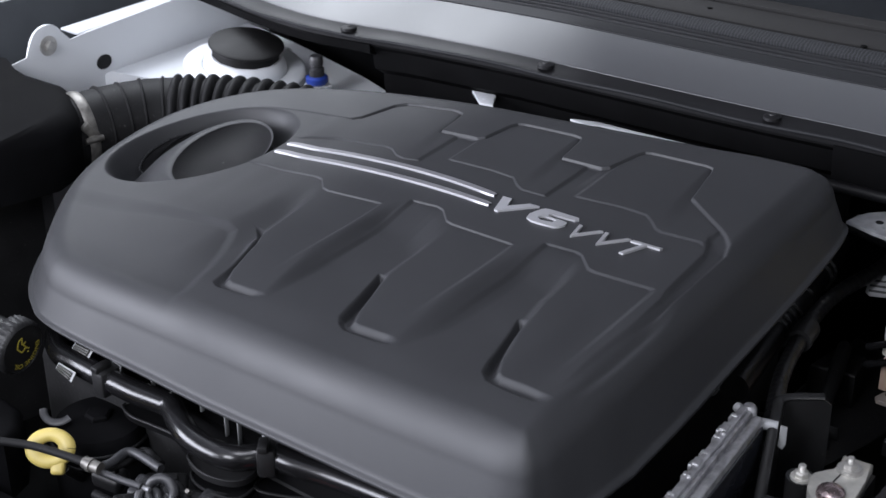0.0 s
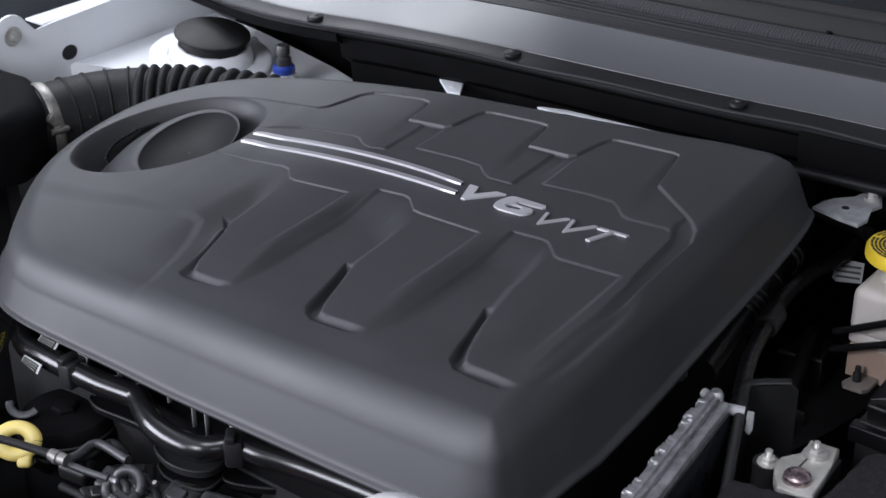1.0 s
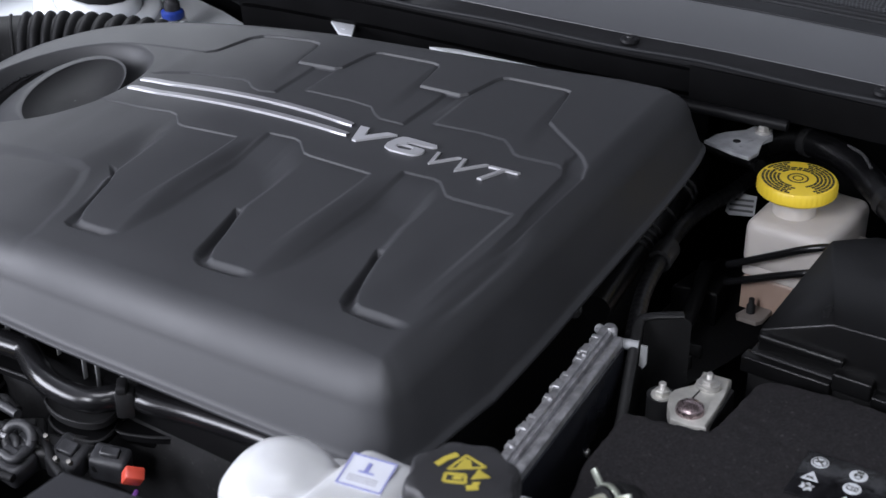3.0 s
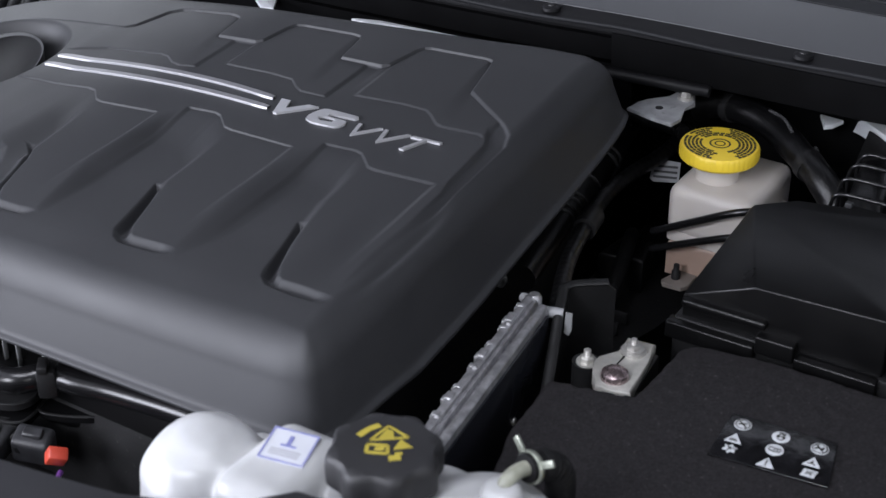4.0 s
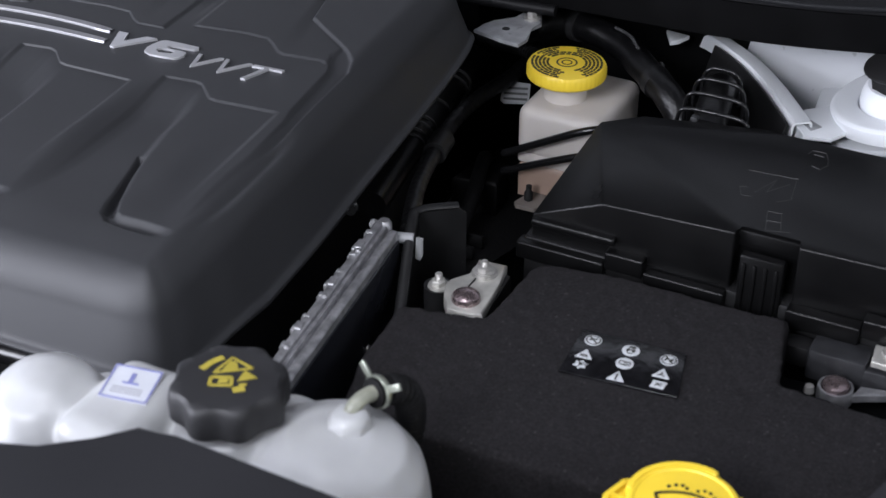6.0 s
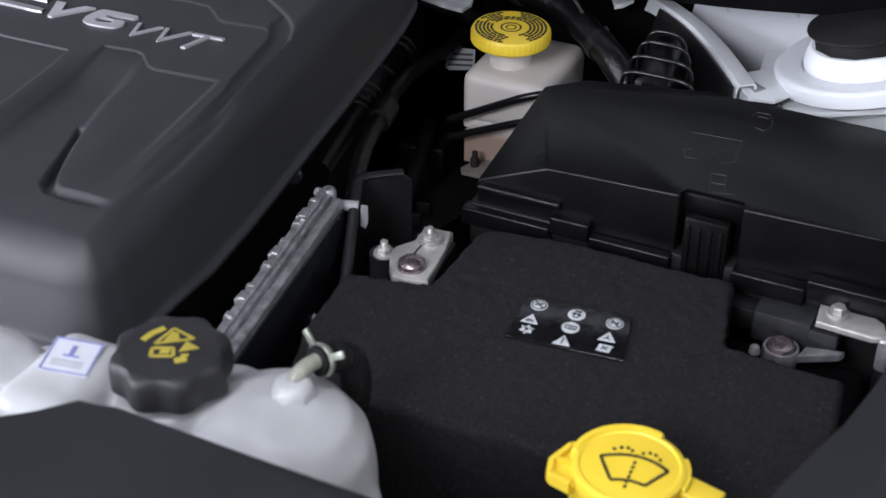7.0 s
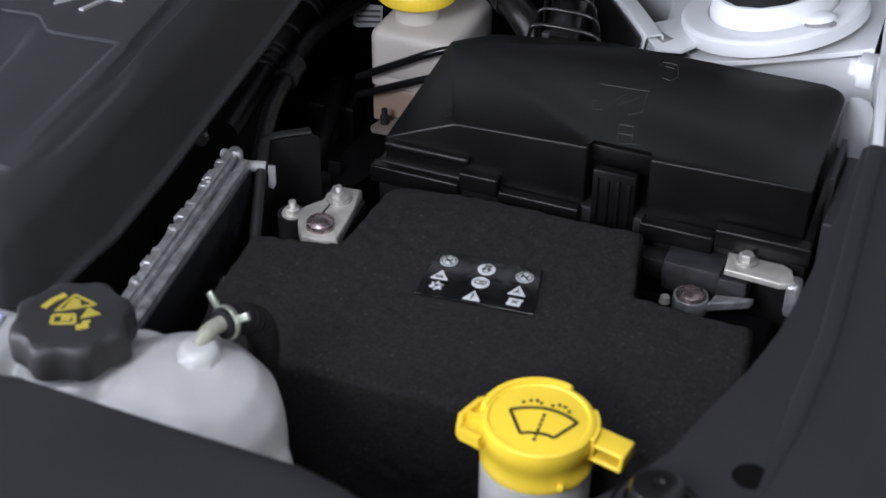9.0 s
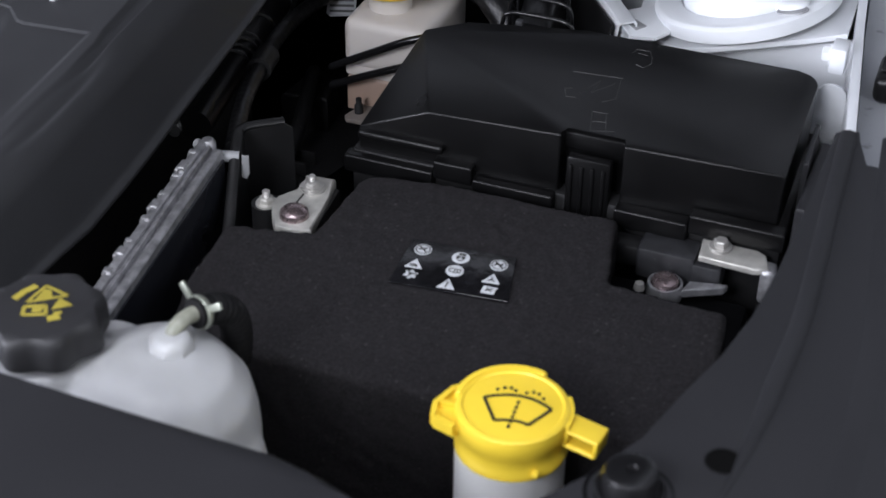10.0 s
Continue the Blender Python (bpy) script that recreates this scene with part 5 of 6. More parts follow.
solo("seam_flange", join(prism([(-0.0704, 0.2838), (-0.0548, 0.2815), (-0.0400, 0.2900), (0.0451, 0.2985), (0.1000, 0.3045), (0.1385, 0.3098), (0.1375, 0.3125), (0.0980, 0.3072), (0.0440, 0.3012), (-0.0430, 0.2945), (-0.0660, 0.2868)], 0.9262, 0.9287, 0.0006), lathe([(0.0030, 0.9288), (0.0030, 0.9291), (0, 0.9291)], 14, at(-0.0510, 0.2850, 0))), [M_WHITE], "thin white painted seam flange behind the cover", "flange")

# ---- white body panels ----
rail = thing("inner_fender_rail", (-0.66, 0.3, 0.8), "white painted inner fender rail with a bolted tab", "body panel", kind="structure")
XM = Matrix(((0, 0, 1, -0.66), (1, 0, 0, 0), (0, 1, 0, 0), (0, 0, 0, 1)))
tab = [(0.095 + 0.024 * math.cos(a), 0.9285 + 0.024 * math.sin(a)) for a in np.linspace(radians(155), radians(25), 12)]
RAIL = [(-0.25, 0.70), (0.75, 0.70), (0.75, 0.945), (0.45, 0.938), (0.27, 0.9335), (0.156, 0.929), (0.127, 0.926), *tab[::-1], (0.066, 0.921), (0.03, 0.917), (-0.25, 0.912)]
part("rail", moved(prism(RAIL, -0.003, 0.0, 0.001, 2), XM), M_WHITE, rail)
part("top_flange", box(-0.695, -0.6635, 0.14, 0.75, 0.927, 0.930, 0.001, 1, Matrix.Translation((0, 0, 0))), M_GREYEDWHITE, rail)
part("bolt", moved(join(lathe([(0, 0.001), (0.0115, 0.001), (0.012, -0.001)], 28), hexnut(0, 0, 0.001, 0.0065, 0.006, False)), at(-0.66, 0.096, 0.928, 0, 90, 0)), M_ZINC, rail)
part("drain_hole", moved(lathe([(0, 0.0008), (0.0085, 0.0008), (0.009, 0)], 28), at(-0.66, 0.171, 0.887, 0, 90, 0) @ Matrix.Diagonal((1, 1.25, 1, 1))), M_DARK, rail)
# Blocks coloured slate to stand for the dark gap outside the left rail.
solo("dark_gap_edge_left", join(box(-0.80, -0.765, 0.0, 0.9, 0.80, 0.955, 0.008)), M_SLATE, "slate grey block standing for the dark gap beside the left rail", "fender", "structure")
solo("dark_gap_fill_left", box(-1.1, -0.80, -0.6, 0.9, 0.80, 0.945, 0.02, 3), M_SLATE, "slate grey block standing for the dark area beyond the left rail", "fender", "structure")
solo("strut_shelf_left", prism([(-0.66, 0.17), (-0.60, 0.195), (-0.55, 0.16), (-0.33, 0.19), (-0.33, 0.325), (-0.4049, 0.3474), (-0.4700, 0.3640), (-0.56, 0.385), (-0.66, 0.405)], 0.85, 0.874, 0.004), M_WHITE, "white painted shelf round the strut tower", "body panel", "structure")


def strut(cx, cy, zc, tilt, s, side):
    """A strut mount: a plinth ring, a white dome and a black cap on it."""
    tw = thing("strut_tower", (cx, cy, zc - 0.1), "white painted strut tower with a black rubber cap", "strut tower", "strut towers")
    m = at(cx, cy, zc, 0, tilt, 0) @ Matrix.Scale(s, 4)
    part("plinth", lathe([(0.0785, -0.013), (0.0780, -0.007), (0.0775, -0.0025), (0.0755, -0.0005), (0.073, 0.0), (0.057, 0.0), (0.055, -0.0008), (0.054, -0.004), (0, -0.004)], 80, m), M_WHITE, tw)
    part("dome", lathe([(0.0535, -0.004), (0.053, 0.0015), (0.0512, 0.0065), (0.0475, 0.0125), (0.045, 0.0145), (0, 0.015)], 72, m), M_WHITE, tw)
    cap = part("cap", lathe([(0.042, 0.0135), (0.0435, 0.015), (0.0435, 0.024), (0.043, 0.025), (0, 0.025)], 12, m), M_STRUTCAP, tw, "black rubber strut cap")
    part("cap_disc", lathe([(0.040, 0.025), (0.0465, 0.0265), (0.0478, 0.028), (0.0475, 0.0295), (0.045, 0.031), (0, 0.0325)], 64, m), M_STRUTCAP, cap)
    if side == "left":
        for a, r in ((-50, 0.074), (92, 0.074)):
            part("boss", lathe([(0.0115, -0.016), (0.011, -0.008), (0.009, -0.002), (0.005, 0.0005), (0, 0.001)], 28, m @ at(r * math.cos(radians(a)), r * math.sin(radians(a)), 0)), M_WHITE, tw)
    else:
        h = m @ at(0.066 * math.cos(radians(-44)), 0.066 * math.sin(radians(-44)), 0)
        part("drain_hole", moved(lathe([(0.0098, 0.0004), (0.0108, 0.0010), (0.0114, 0.0), (0.0098, 0.0003), (0, 0.0003)], 28), h @ Matrix.Diagonal((1.15, 0.8, 1, 1))), M_PLATE, tw, "grey disc in place of the drain hole")
        part("hole_hood", moved(lathe([(0.0135, -0.001), (0.0130, 0.0018), (0.0110, 0.0036), (0.006, 0.0046), (0, 0.0048)], 28), h @ at(-0.003, 0.011, 0) @ Matrix.Diagonal((1.1, 0.85, 1, 1))), M_WHITE, tw)
    return tw


strut(-0.492, 0.240, 0.902, 9, 0.90, "left")
strut(0.6133, 0.3647, 0.897, -13, 1.0, "right")
SHELF = [(0.5450, 0.3280), (0.5545, 0.3126), (0.5640, 0.3030), (0.5793, 0.2962), (0.6022, 0.2955), (0.6462, 0.3025), (0.6806, 0.3080), (0.7060, 0.3140), (0.7035, 0.425), (0.515, 0.425), (0.522, 0.37)]
solo("strut_shelf_right", prism(SHELF, lambda x, y: 0.8690 + 0.231 * (x - 0.60), lambda x, y: 0.8735 + 0.231 * (x - 0.60), 0.0012, 2), M_WHITE, "white painted shelf round the strut tower", "body panel", "structure")
solo("bay_corner_right", join(box(0.40, 0.76, 0.430, 0.436, 0.60, 0.935, 0.002)), M_GREYEDWHITE, "white painted rear corner of the bay with shade in its grey", "body panel", "structure")
solo("inner_fender_right", join(prism([(0.515, 0.320), (0.715, 0.320), (0.715, 0.328), (0.515, 0.328)], 0.6, lambda x, y: 0.8625 + 0.231 * (x - 0.60), 0.001), prism([(0.735, 0.09), (0.7297, 0.153), (0.7098, 0.323), (0.70, 0.42), (0.703, 0.42), (0.7128, 0.323), (0.7327, 0.153), (0.738, 0.09)], 0.6, 0.905, 0.001), prism([(0.735, 0.09), (0.7297, 0.153), (0.7098, 0.323), (0.70, 0.42), (0.707, 0.42), (0.7168, 0.323), (0.7367, 0.153), (0.742, 0.09)], 0.9032, 0.9058, 0.0008)), M_WHITE, "white painted inner fender with an upright flange", "body panel", "structure")
latch = thing("shelf_latch", (0.53, 0.31, 0.87), "white painted sheet metal hook beside the strut tower", "bracket")
HOOK = [(0.5126, 0.3156), (0.5345, 0.2852), (0.5563, 0.2899), (0.5707, 0.3176), (0.5640, 0.3350), (0.5440, 0.3520), (0.5225, 0.3320)]
part("hook", join(prism(HOOK, 0.8735, 0.8765, 0.0009, 2), prism([(0.5126, 0.3156), (0.5345, 0.2852), (0.5362, 0.2872), (0.5146, 0.3172)], 0.861, 0.8775, 0.0007)), M_WHITE, latch)
part("slot", prism([(0.5276, 0.3062), (0.5325, 0.3149), (0.5445, 0.3067), (0.5380, 0.2962)], 0.8762, 0.8769, 0), M_PLATE, latch, "grey patch in place of the slot")
RAIL_LINE = catmull([(0.392, 0.430, 0), (0.4120, 0.419, 0), (0.4478, 0.3895, 0), (0.4805, 0.3522, 0), (0.5072, 0.3160, 0), (0.5230, 0.2930, 0)], 8)
solo("corner_tab", prism([(0.368, 0.412), (0.391, 0.410), (0.386, 0.395), (0.380, 0.389)], 0.881, 0.885, 0.001), M_WHITE, "small white painted corner of the bay", "body panel")
solo("cowl_side_rail", sheet(from_grid(np.array([[(p.x - 0.001, p.y - 0.001, 0.868), (p.x, p.y, 0.879), (p.x + 0.002, p.y + 0.001, 0.8815), (p.x + 0.012, p.y + 0.008, 0.882), (p.x + 0.014, p.y + 0.009, 0.8805), (p.x + 0.015, p.y + 0.010, 0.870)] for p in RAIL_LINE])), 0.0015), M_WHITE, "white painted flange running to the cowl", "body panel", "structure")
solo("hose_shield", sheet(from_grid(np.array([[(p.x - 0.003, p.y - 0.002, 0.880), (p.x - 0.006, p.y - 0.006, 0.865), (p.x - 0.012, p.y - 0.016, 0.83), (p.x - 0.012, p.y - 0.018, 0.78)] for p in RAIL_LINE[10:]])), 0.002), M_BLACK, "black plastic shield along the white flange", "shield")
fb = thing("fender_bolt", (0.715, 0.27, 0.90), "white painted bolt on the inner fender flange", "bolt")
part("block", box(0.7000, 0.7124, 0.259, 0.281, 0.8895, 0.9110, 0.002), M_WHITE, fb)
part("head", moved(hexnut(0, 0, 0, 0.0065, 0.007), at(0.7000, 0.27, 0.9005, 0, -90, 0)), M_WHITE, fb)
GUSSET = [(0.6965, 0.70), (0.7205, 0.70), (0.7205, 0.877), (0.7188, 0.886), (0.7145, 0.891), (0.708, 0.8925), (0.7015, 0.891), (0.6975, 0.886), (0.6965, 0.877)]
solo("gusset_plate", moved(prism(GUSSET, 0, 0.003, 0.0012, 2), Matrix(((1, 0, 0, 0), (0, 0, 1, 0.2375), (0, 1, 0, 0), (0, 0, 0, 1)))), M_WHITE, "white painted round-topped gusset beside the fuse box", "body panel")
solo("fender_skin_right", prism([(0.742, 0.0), (0.745, 0.09), (0.7395, 0.153), (0.7198, 0.323), (0.71, 0.421), (0.71, 0.9), (1.1, 0.9), (1.1, 0.0)], 0.70, 0.885, 0.003), M_FENDER, "outer fender skin with its shade put into a darker grey", "fender", "structure")
solo("fender_clip", join(box(0.7375, 0.760, 0.232, 0.280, 0.885, 0.908, 0.007, 4), box(0.740, 0.756, 0.242, 0.268, 0.908, 0.911, 0.0012)), M_BLACKSAT, "black plastic clip on the fender edge", "clip")

# ---- intake side ----
air = thing("air_box", (-0.68, -0.2, 0.6), "black plastic air filter box", "air box")
part("lid", prism([(-0.86, -0.42), (-0.53, -0.42), (-0.50, -0.25), (-0.472, -0.11), (-0.458, -0.055), (-0.474, -0.010), (-0.515, 0.026), (-0.555, 0.040), (-0.605, 0.037), (-0.66, 0.020), (-0.86, 0.0)], 0.86, lambda x, y: 0.928 - 0.05 * max(0, -0.2 - y), 0.022, 5), M_AIR, air)
part("tub", prism([(-0.85, -0.41), (-0.54, -0.41), (-0.51, -0.25), (-0.485, -0.06), (-0.515, -0.025), (-0.85, -0.01)], 0.60, 0.862, 0.004), M_BLACK, air)
duct = thing("intake_duct", (-0.45, 0.12, 0.85), "black ribbed rubber air intake duct behind the cover", "intake duct")
part("elbow", tube([(-0.527, -0.020, 0.880), (-0.517, 0.022, 0.881), (-0.504, 0.058, 0.883), (-0.486, 0.090, 0.884), (-0.465, 0.113, 0.884)], 0.044, 36, 10), M_RUBBER, duct)
for c0, d0 in (((-0.510, 0.045, 0.8825), 70), ((-0.5, 0.066, 0.883), 65), ((-0.489, 0.085, 0.884), 56), ((-0.475, 0.1035, 0.884), 48)):
    part("rib", ring(0.0445, 0.0016, 40, 8, at(*c0, 90, 0, d0 + 90)), M_RUBBER, duct)
part("bellows", tube([(-0.469, 0.109, 0.884), (-0.43, 0.139, 0.884), (-0.38, 0.166, 0.882), (-0.33, 0.190, 0.876), (-0.28, 0.20, 0.86)], 0.041, 36, 30, True, lambda i, c: 0.97 + 0.2 * (abs(math.sin(i * math.pi / 7.5)) ** 0.7)), M_RUBBER, duct)
part("hose_clamp", join(ring(0.0455, 0.0013, 48, 8, at(-0.518, 0.021, 0.881, 90, 0, 163), 4.5), box(-0.012, 0.012, -0.004, 0.004, -0.005, 0.005, 0.0015, 2, at(-0.480, 0.008, 0.898, 0, 50, 73)), tube([(-0.478, -0.002, 0.891), (-0.473, 0.017, 0.891)], 0.0035, 12, 1, False)), M_CLAMPSTEEL, duct, "worn steel hose clamp")
port = thing("service_port", (-0.39, 0.262, 0.88), "black capped service valve with a blue collar", "valve")
VM = at(-0.396, 0.258, -0.002)
part("collar", lathe([(0.0115, 0.899), (0.0128, 0.901), (0.0128, 0.9065), (0.0105, 0.9085), (0, 0.9085)], 10, VM), M_BLUE, port, "blue plastic collar")
part("stud", lathe([(0.0088, 0.9085), (0.0088, 0.9165), (0.0066, 0.918), (0.0066, 0.9205), (0.0078, 0.9215), (0.0078, 0.9290), (0.0062, 0.9315), (0, 0.9315)], 12, VM), M_MIDGREY, port)
part("foot", lathe([(0.017, 0.87), (0.015, 0.897), (0, 0.899)], 24, VM), M_WHITE, port)

# ---- in front of the cover ----
hose = thing("coolant_pipe", (-0.1, -0.22, 0.8), "glossy black pipe clipped along the cover's front edge", "pipe")
PIPE = [(-0.3088, -0.1491, 0.8220), (-0.2974, -0.1827, 0.8220), (-0.2794, -0.2043, 0.8220), (-0.2566, -0.2171, 0.8220), (-0.2382, -0.2181, 0.8220), (-0.2141, -0.2190, 0.8220), (-0.1846, -0.2187, 0.8220), (-0.1566, -0.2177, 0.8220), (-0.1269, -0.2139, 0.8220), (-0.1143, -0.2146, 0.8220), (-0.0954, -0.2241, 0.8220), (-0.0725, -0.2337, 0.8220), (-0.0462, -0.2367, 0.8220), (-0.0232, -0.2330, 0.8220), (-0.0110, -0.2203, 0.8220), (0.0014, -0.2103, 0.8220), (0.0216, -0.2077, 0.8220), (0.0523, -0.2020, 0.8225), (0.0917, -0.1985, 0.8240), (0.1328, -0.1970, 0.8260)]
part("pipe", tube(PIPE, 0.0105, 22, 10), M_GLOSS, hose)
for k, cx in ((5, 0), (14, 0)):
    a, b = Vector(PIPE[k]), Vector(PIPE[k + 1])
    c = a.lerp(b, 0.8) if k == 5 else a.lerp(b, 0.6)
    d = math.degrees(math.atan2(b.y - a.y, b.x - a.x))
    m = at(*c, 0, 0, d)
    cl = part("pipe_clip", moved(join(box(-0.0075, 0.0075, -0.0125, 0.0125, -0.0125, 0.0115, 0.003), box(-0.006, 0.002, -0.013, 0.004, 0.010, 0.0165, 0.0015)), m), M_BLACK, hose)
    part("clip_tongue", moved(box(-0.004, 0.008, 0.004, 0.0055, 0.008, 0.021, 0.0006), m @ at(0, 0, 0, -20, 0, 0)), M_GREYCLIP, cl)

man = thing("intake_manifold", (-0.08, -0.2, 0.75), "black ribbed plastic intake manifold below the cover", "manifold")
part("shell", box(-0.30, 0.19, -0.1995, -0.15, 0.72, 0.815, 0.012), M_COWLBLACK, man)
for x, z0, z1 in ((-0.155, 0.80, 0.833), (-0.1285, 0.822, 0.835), (-0.094, 0.820, 0.835), (-0.0655, 0.808, 0.836), (-0.0505, 0.806, 0.836), (-0.0215, 0.815, 0.837), (0.0255, 0.828, 0.838), (0.062, 0.828, 0.838)):
    part("rib", box(x, x + 0.0014, -0.2025, -0.1985, z0, z1, 0.0004), M_GREYCLIP, man)
PLATES = ([(-0.1818, -0.2115), (-0.1643, -0.2205), (-0.1379, -0.2185), (-0.1135, -0.2170), (-0.0891, -0.2240), (-0.0760, -0.2120), (-0.1198, -0.1960), (-0.1578, -0.1943)],
          [(-0.0772, -0.2335), (-0.0778, -0.2227), (-0.0664, -0.2144), (-0.0449, -0.2054), (-0.0310, -0.1960), (-0.0190, -0.2150), (-0.0210, -0.2304), (-0.0345, -0.2390), (-0.0549, -0.2411)],
          [(-0.0742, -0.2337), (-0.0567, -0.2428), (-0.0315, -0.2415), (-0.0185, -0.2338), (-0.0195, -0.2166), (-0.0286, -0.2000), (-0.0472, -0.2060), (-0.0673, -0.2204)],
          [(-0.0236, -0.2084), (-0.0126, -0.2169), (0.0195, -0.2030), (0.0427, -0.1807), (0.0401, -0.1627), (0.0121, -0.1662), (-0.0165, -0.1887)])
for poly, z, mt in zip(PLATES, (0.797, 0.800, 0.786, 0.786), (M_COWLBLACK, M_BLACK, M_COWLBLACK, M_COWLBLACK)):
    edge = [(float(x), float(y)) for x, y in resample(poly, 64)]
    pl = part("lower_flange", prism(edge, z - 0.006, z, 0), mt, man)
    # Bead added along the outline to give the plate its edge highlight.
    part("edge_highlight_bead", tube([(x, y, z) for x, y in edge + edge[:1]], 0.0012, 8, 1, False), M_BLACK, pl)
part("round_belly", tube([(-0.0268, -0.1967, 0.7720), (0.0095, -0.1888, 0.7720), (0.0400, -0.1691, 0.7720), (0.0651, -0.1432, 0.7720)], 0.010, 16), M_COWLBLACK, man)

oil = thing("oil_filler_cap", (-0.27, -0.25, 0.8), "black oil filler cap with yellow writing", "oil cap")
OM = Matrix.Translation((-0.2745, -0.2425, 0.8310)) @ at(0, 0, 0, 0, 14, 16) @ Matrix.Scale(0.87, 4) @ Matrix(((0.0, 0.0, 1.0, 0), (1.0, 0.0, 0.0, 0), (0.0, 1.0, 0.0, 0), (0, 0, 0, 1))) @ at(0, 0, 0, -6, -8, 0)
ocap = part("cap", lathe([(0.0, -0.024), (0.025, -0.024), (0.0285, -0.020), (0.029, -0.004), (0.027, -0.001), (0.0255, 0), (0.0245, -0.0008), (0, -0.0008)], 90, OM, lambda a, k: 0.0006 * math.cos(30 * a) if 1 < k < 4 else 0), M_BLACK, oil)


def arc_word(word, r, a0, sweep, z):
    """Words bent clockwise along a circle with their tops outward."""
    g = glyphs(word, 0.0, 0.012)
    wide = max(v.co.x for v in g.verts)
    size = r * sweep / wide
    for v in g.verts:
        a, q = a0 - v.co.x / wide * sweep, r + v.co.y * size
        v.co = Vector((q * math.cos(a), q * math.sin(a), z))
    return g


part("writing", moved(arc_word("ENGINE OIL", 0.0170, radians(5), radians(135), 0.0003), OM), M_YPRINT, ocap, "yellow words round the cap's edge")
part("oil_can_symbol", moved(join(pline([(-0.009, -0.002), (-0.003, -0.007), (0.006, -0.005), (0.005, 0.002), (-0.003, 0.0), (-0.009, 0.004), (-0.009, -0.002)], 0.0016, -0.0002), pline([(0.005, 0.001), (0.010, 0.004)], 0.0014, -0.0002), pline([(-0.001, 0.001), (-0.001, 0.005)], 0.0016, -0.0002), disc(0.012, 0.001, 0.001, -0.0002, 0.0004, 10)), OM @ at(0, 0.004, 0, 0, 0, -60)), M_YPRINT, ocap)
part("filler_neck", lathe([(0.020, -0.09), (0.020, -0.02)], 28, OM), M_BLACK, oil)

dip = thing("dipstick_handle", (-0.19, -0.29, 0.77), "pale yellow plastic dipstick ring", "dipstick")
DM = Matrix.Translation((-0.1890, -0.2860, 0.7880)) @ at(0, 0, 0, 0, 0, 36) @ at(0, 0, 0, 50, 0, 0)
part("ring", moved(join(ring(0.0118, 0.0062, 40, 14, Matrix.Diagonal((1.2, 0.95, 1, 1)), 0.75), box(0.002, 0.014, -0.022, -0.010, -0.0045, 0.0035, 0.003, 3)), DM), M_OLDYELLOW, dip)
part("rod", tube([DM @ Vector((0.012, -0.016, -0.004)), DM @ Vector((0.014, -0.02, -0.05)), DM @ Vector((0.014, -0.02, -0.10))], 0.004, 12), M_BLACK, dip)
cab = thing("release_cable", (-0.16, -0.29, 0.79), "black release cable with a steel end running past the dipstick", "cable")
part("sleeve", tube([(-0.2533, -0.3376, 0.8000), (-0.2143, -0.3157, 0.8000), (-0.1865, -0.3027, 0.8000), (-0.1532, -0.2944, 0.8000), (-0.1296, -0.2904, 0.8000)], 0.0035, 12), M_RUBBER, cab)
part("ferrule", join(tube([(-0.1362, -0.2908, 0.8000), (-0.1189, -0.2888, 0.8000)], 0.0052, 14, 1, False), tube([(-0.1309, -0.2905, 0.8000), (-0.1269, -0.2903, 0.8000)], 0.0060, 14, 1, False)), M_CLAMPSTEEL, cab)
part("end_clip", join(tube([(-0.1236, -0.2871, 0.7970), (-0.1221, -0.2739, 0.7970), (-0.1217, -0.2554, 0.7970), (-0.0847, -0.2558, 0.7970)], 0.004, 10), tube([(-0.1219, -0.2871, 0.7950), (-0.0998, -0.2840, 0.7950), (-0.0805, -0.2801, 0.7950)], 0.003, 10)), M_MIDGREY, cab)
part("bare_wire", tube([(-0.0974, -0.2805, 0.7930), (-0.0741, -0.2772, 0.7930)], 0.0022, 10, 1, False), M_CHROME, cab)

# sensors, plugs and looms
loom = thing("wiring_plugs", (-0.07, -0.26, 0.74), "black and grey wiring plugs and loom ends", "wiring")
for (x, y, z), (w, d, h), rz, mt in zip([(-0.0909, -0.2643, 0.7720), (-0.0906, -0.2481, 0.7720), (-0.0679, -0.2593, 0.7720), (-0.0525, -0.2526, 0.7720), (-0.0352, -0.2507, 0.7720), (-0.0327, -0.2380, 0.7720), (-0.0876, -0.2857, 0.7720), (-0.1364, -0.2676, 0.7720), (-0.0677, -0.2800, 0.7720), (-0.0049, -0.2373, 0.7720)],
                                         ((0.016, 0.012, 0.012), (0.018, 0.010, 0.009), (0.012, 0.012, 0.014), (0.022, 0.012, 0.010), (0.014, 0.016, 0.012), (0.018, 0.012, 0.010), (0.016, 0.012, 0.010), (0.014, 0.010, 0.008), (0.016, 0.014, 0.010), (0.015, 0.011, 0.012)),
                                         (20, 50, -15, 35, 10, 30, 60, 15, 0, 25), (M_MIDGREY, M_BLACK, M_MIDGREY, M_BLACK, M_MIDGREY, M_BLACK, M_BLACK, M_BLACK, M_MIDGREY, M_MIDGREY)):
    part("plug", join(box(-w, w, -d, d, -h, h, 0.0045, 4, at(x, y, z, 12, 8, rz)), box(-w * 0.5, w * 0.5, -d * 0.4, d * 0.4, h, h + 0.004, 0.001, 1, at(x, y, z, 12, 8, rz))), mt, loom)
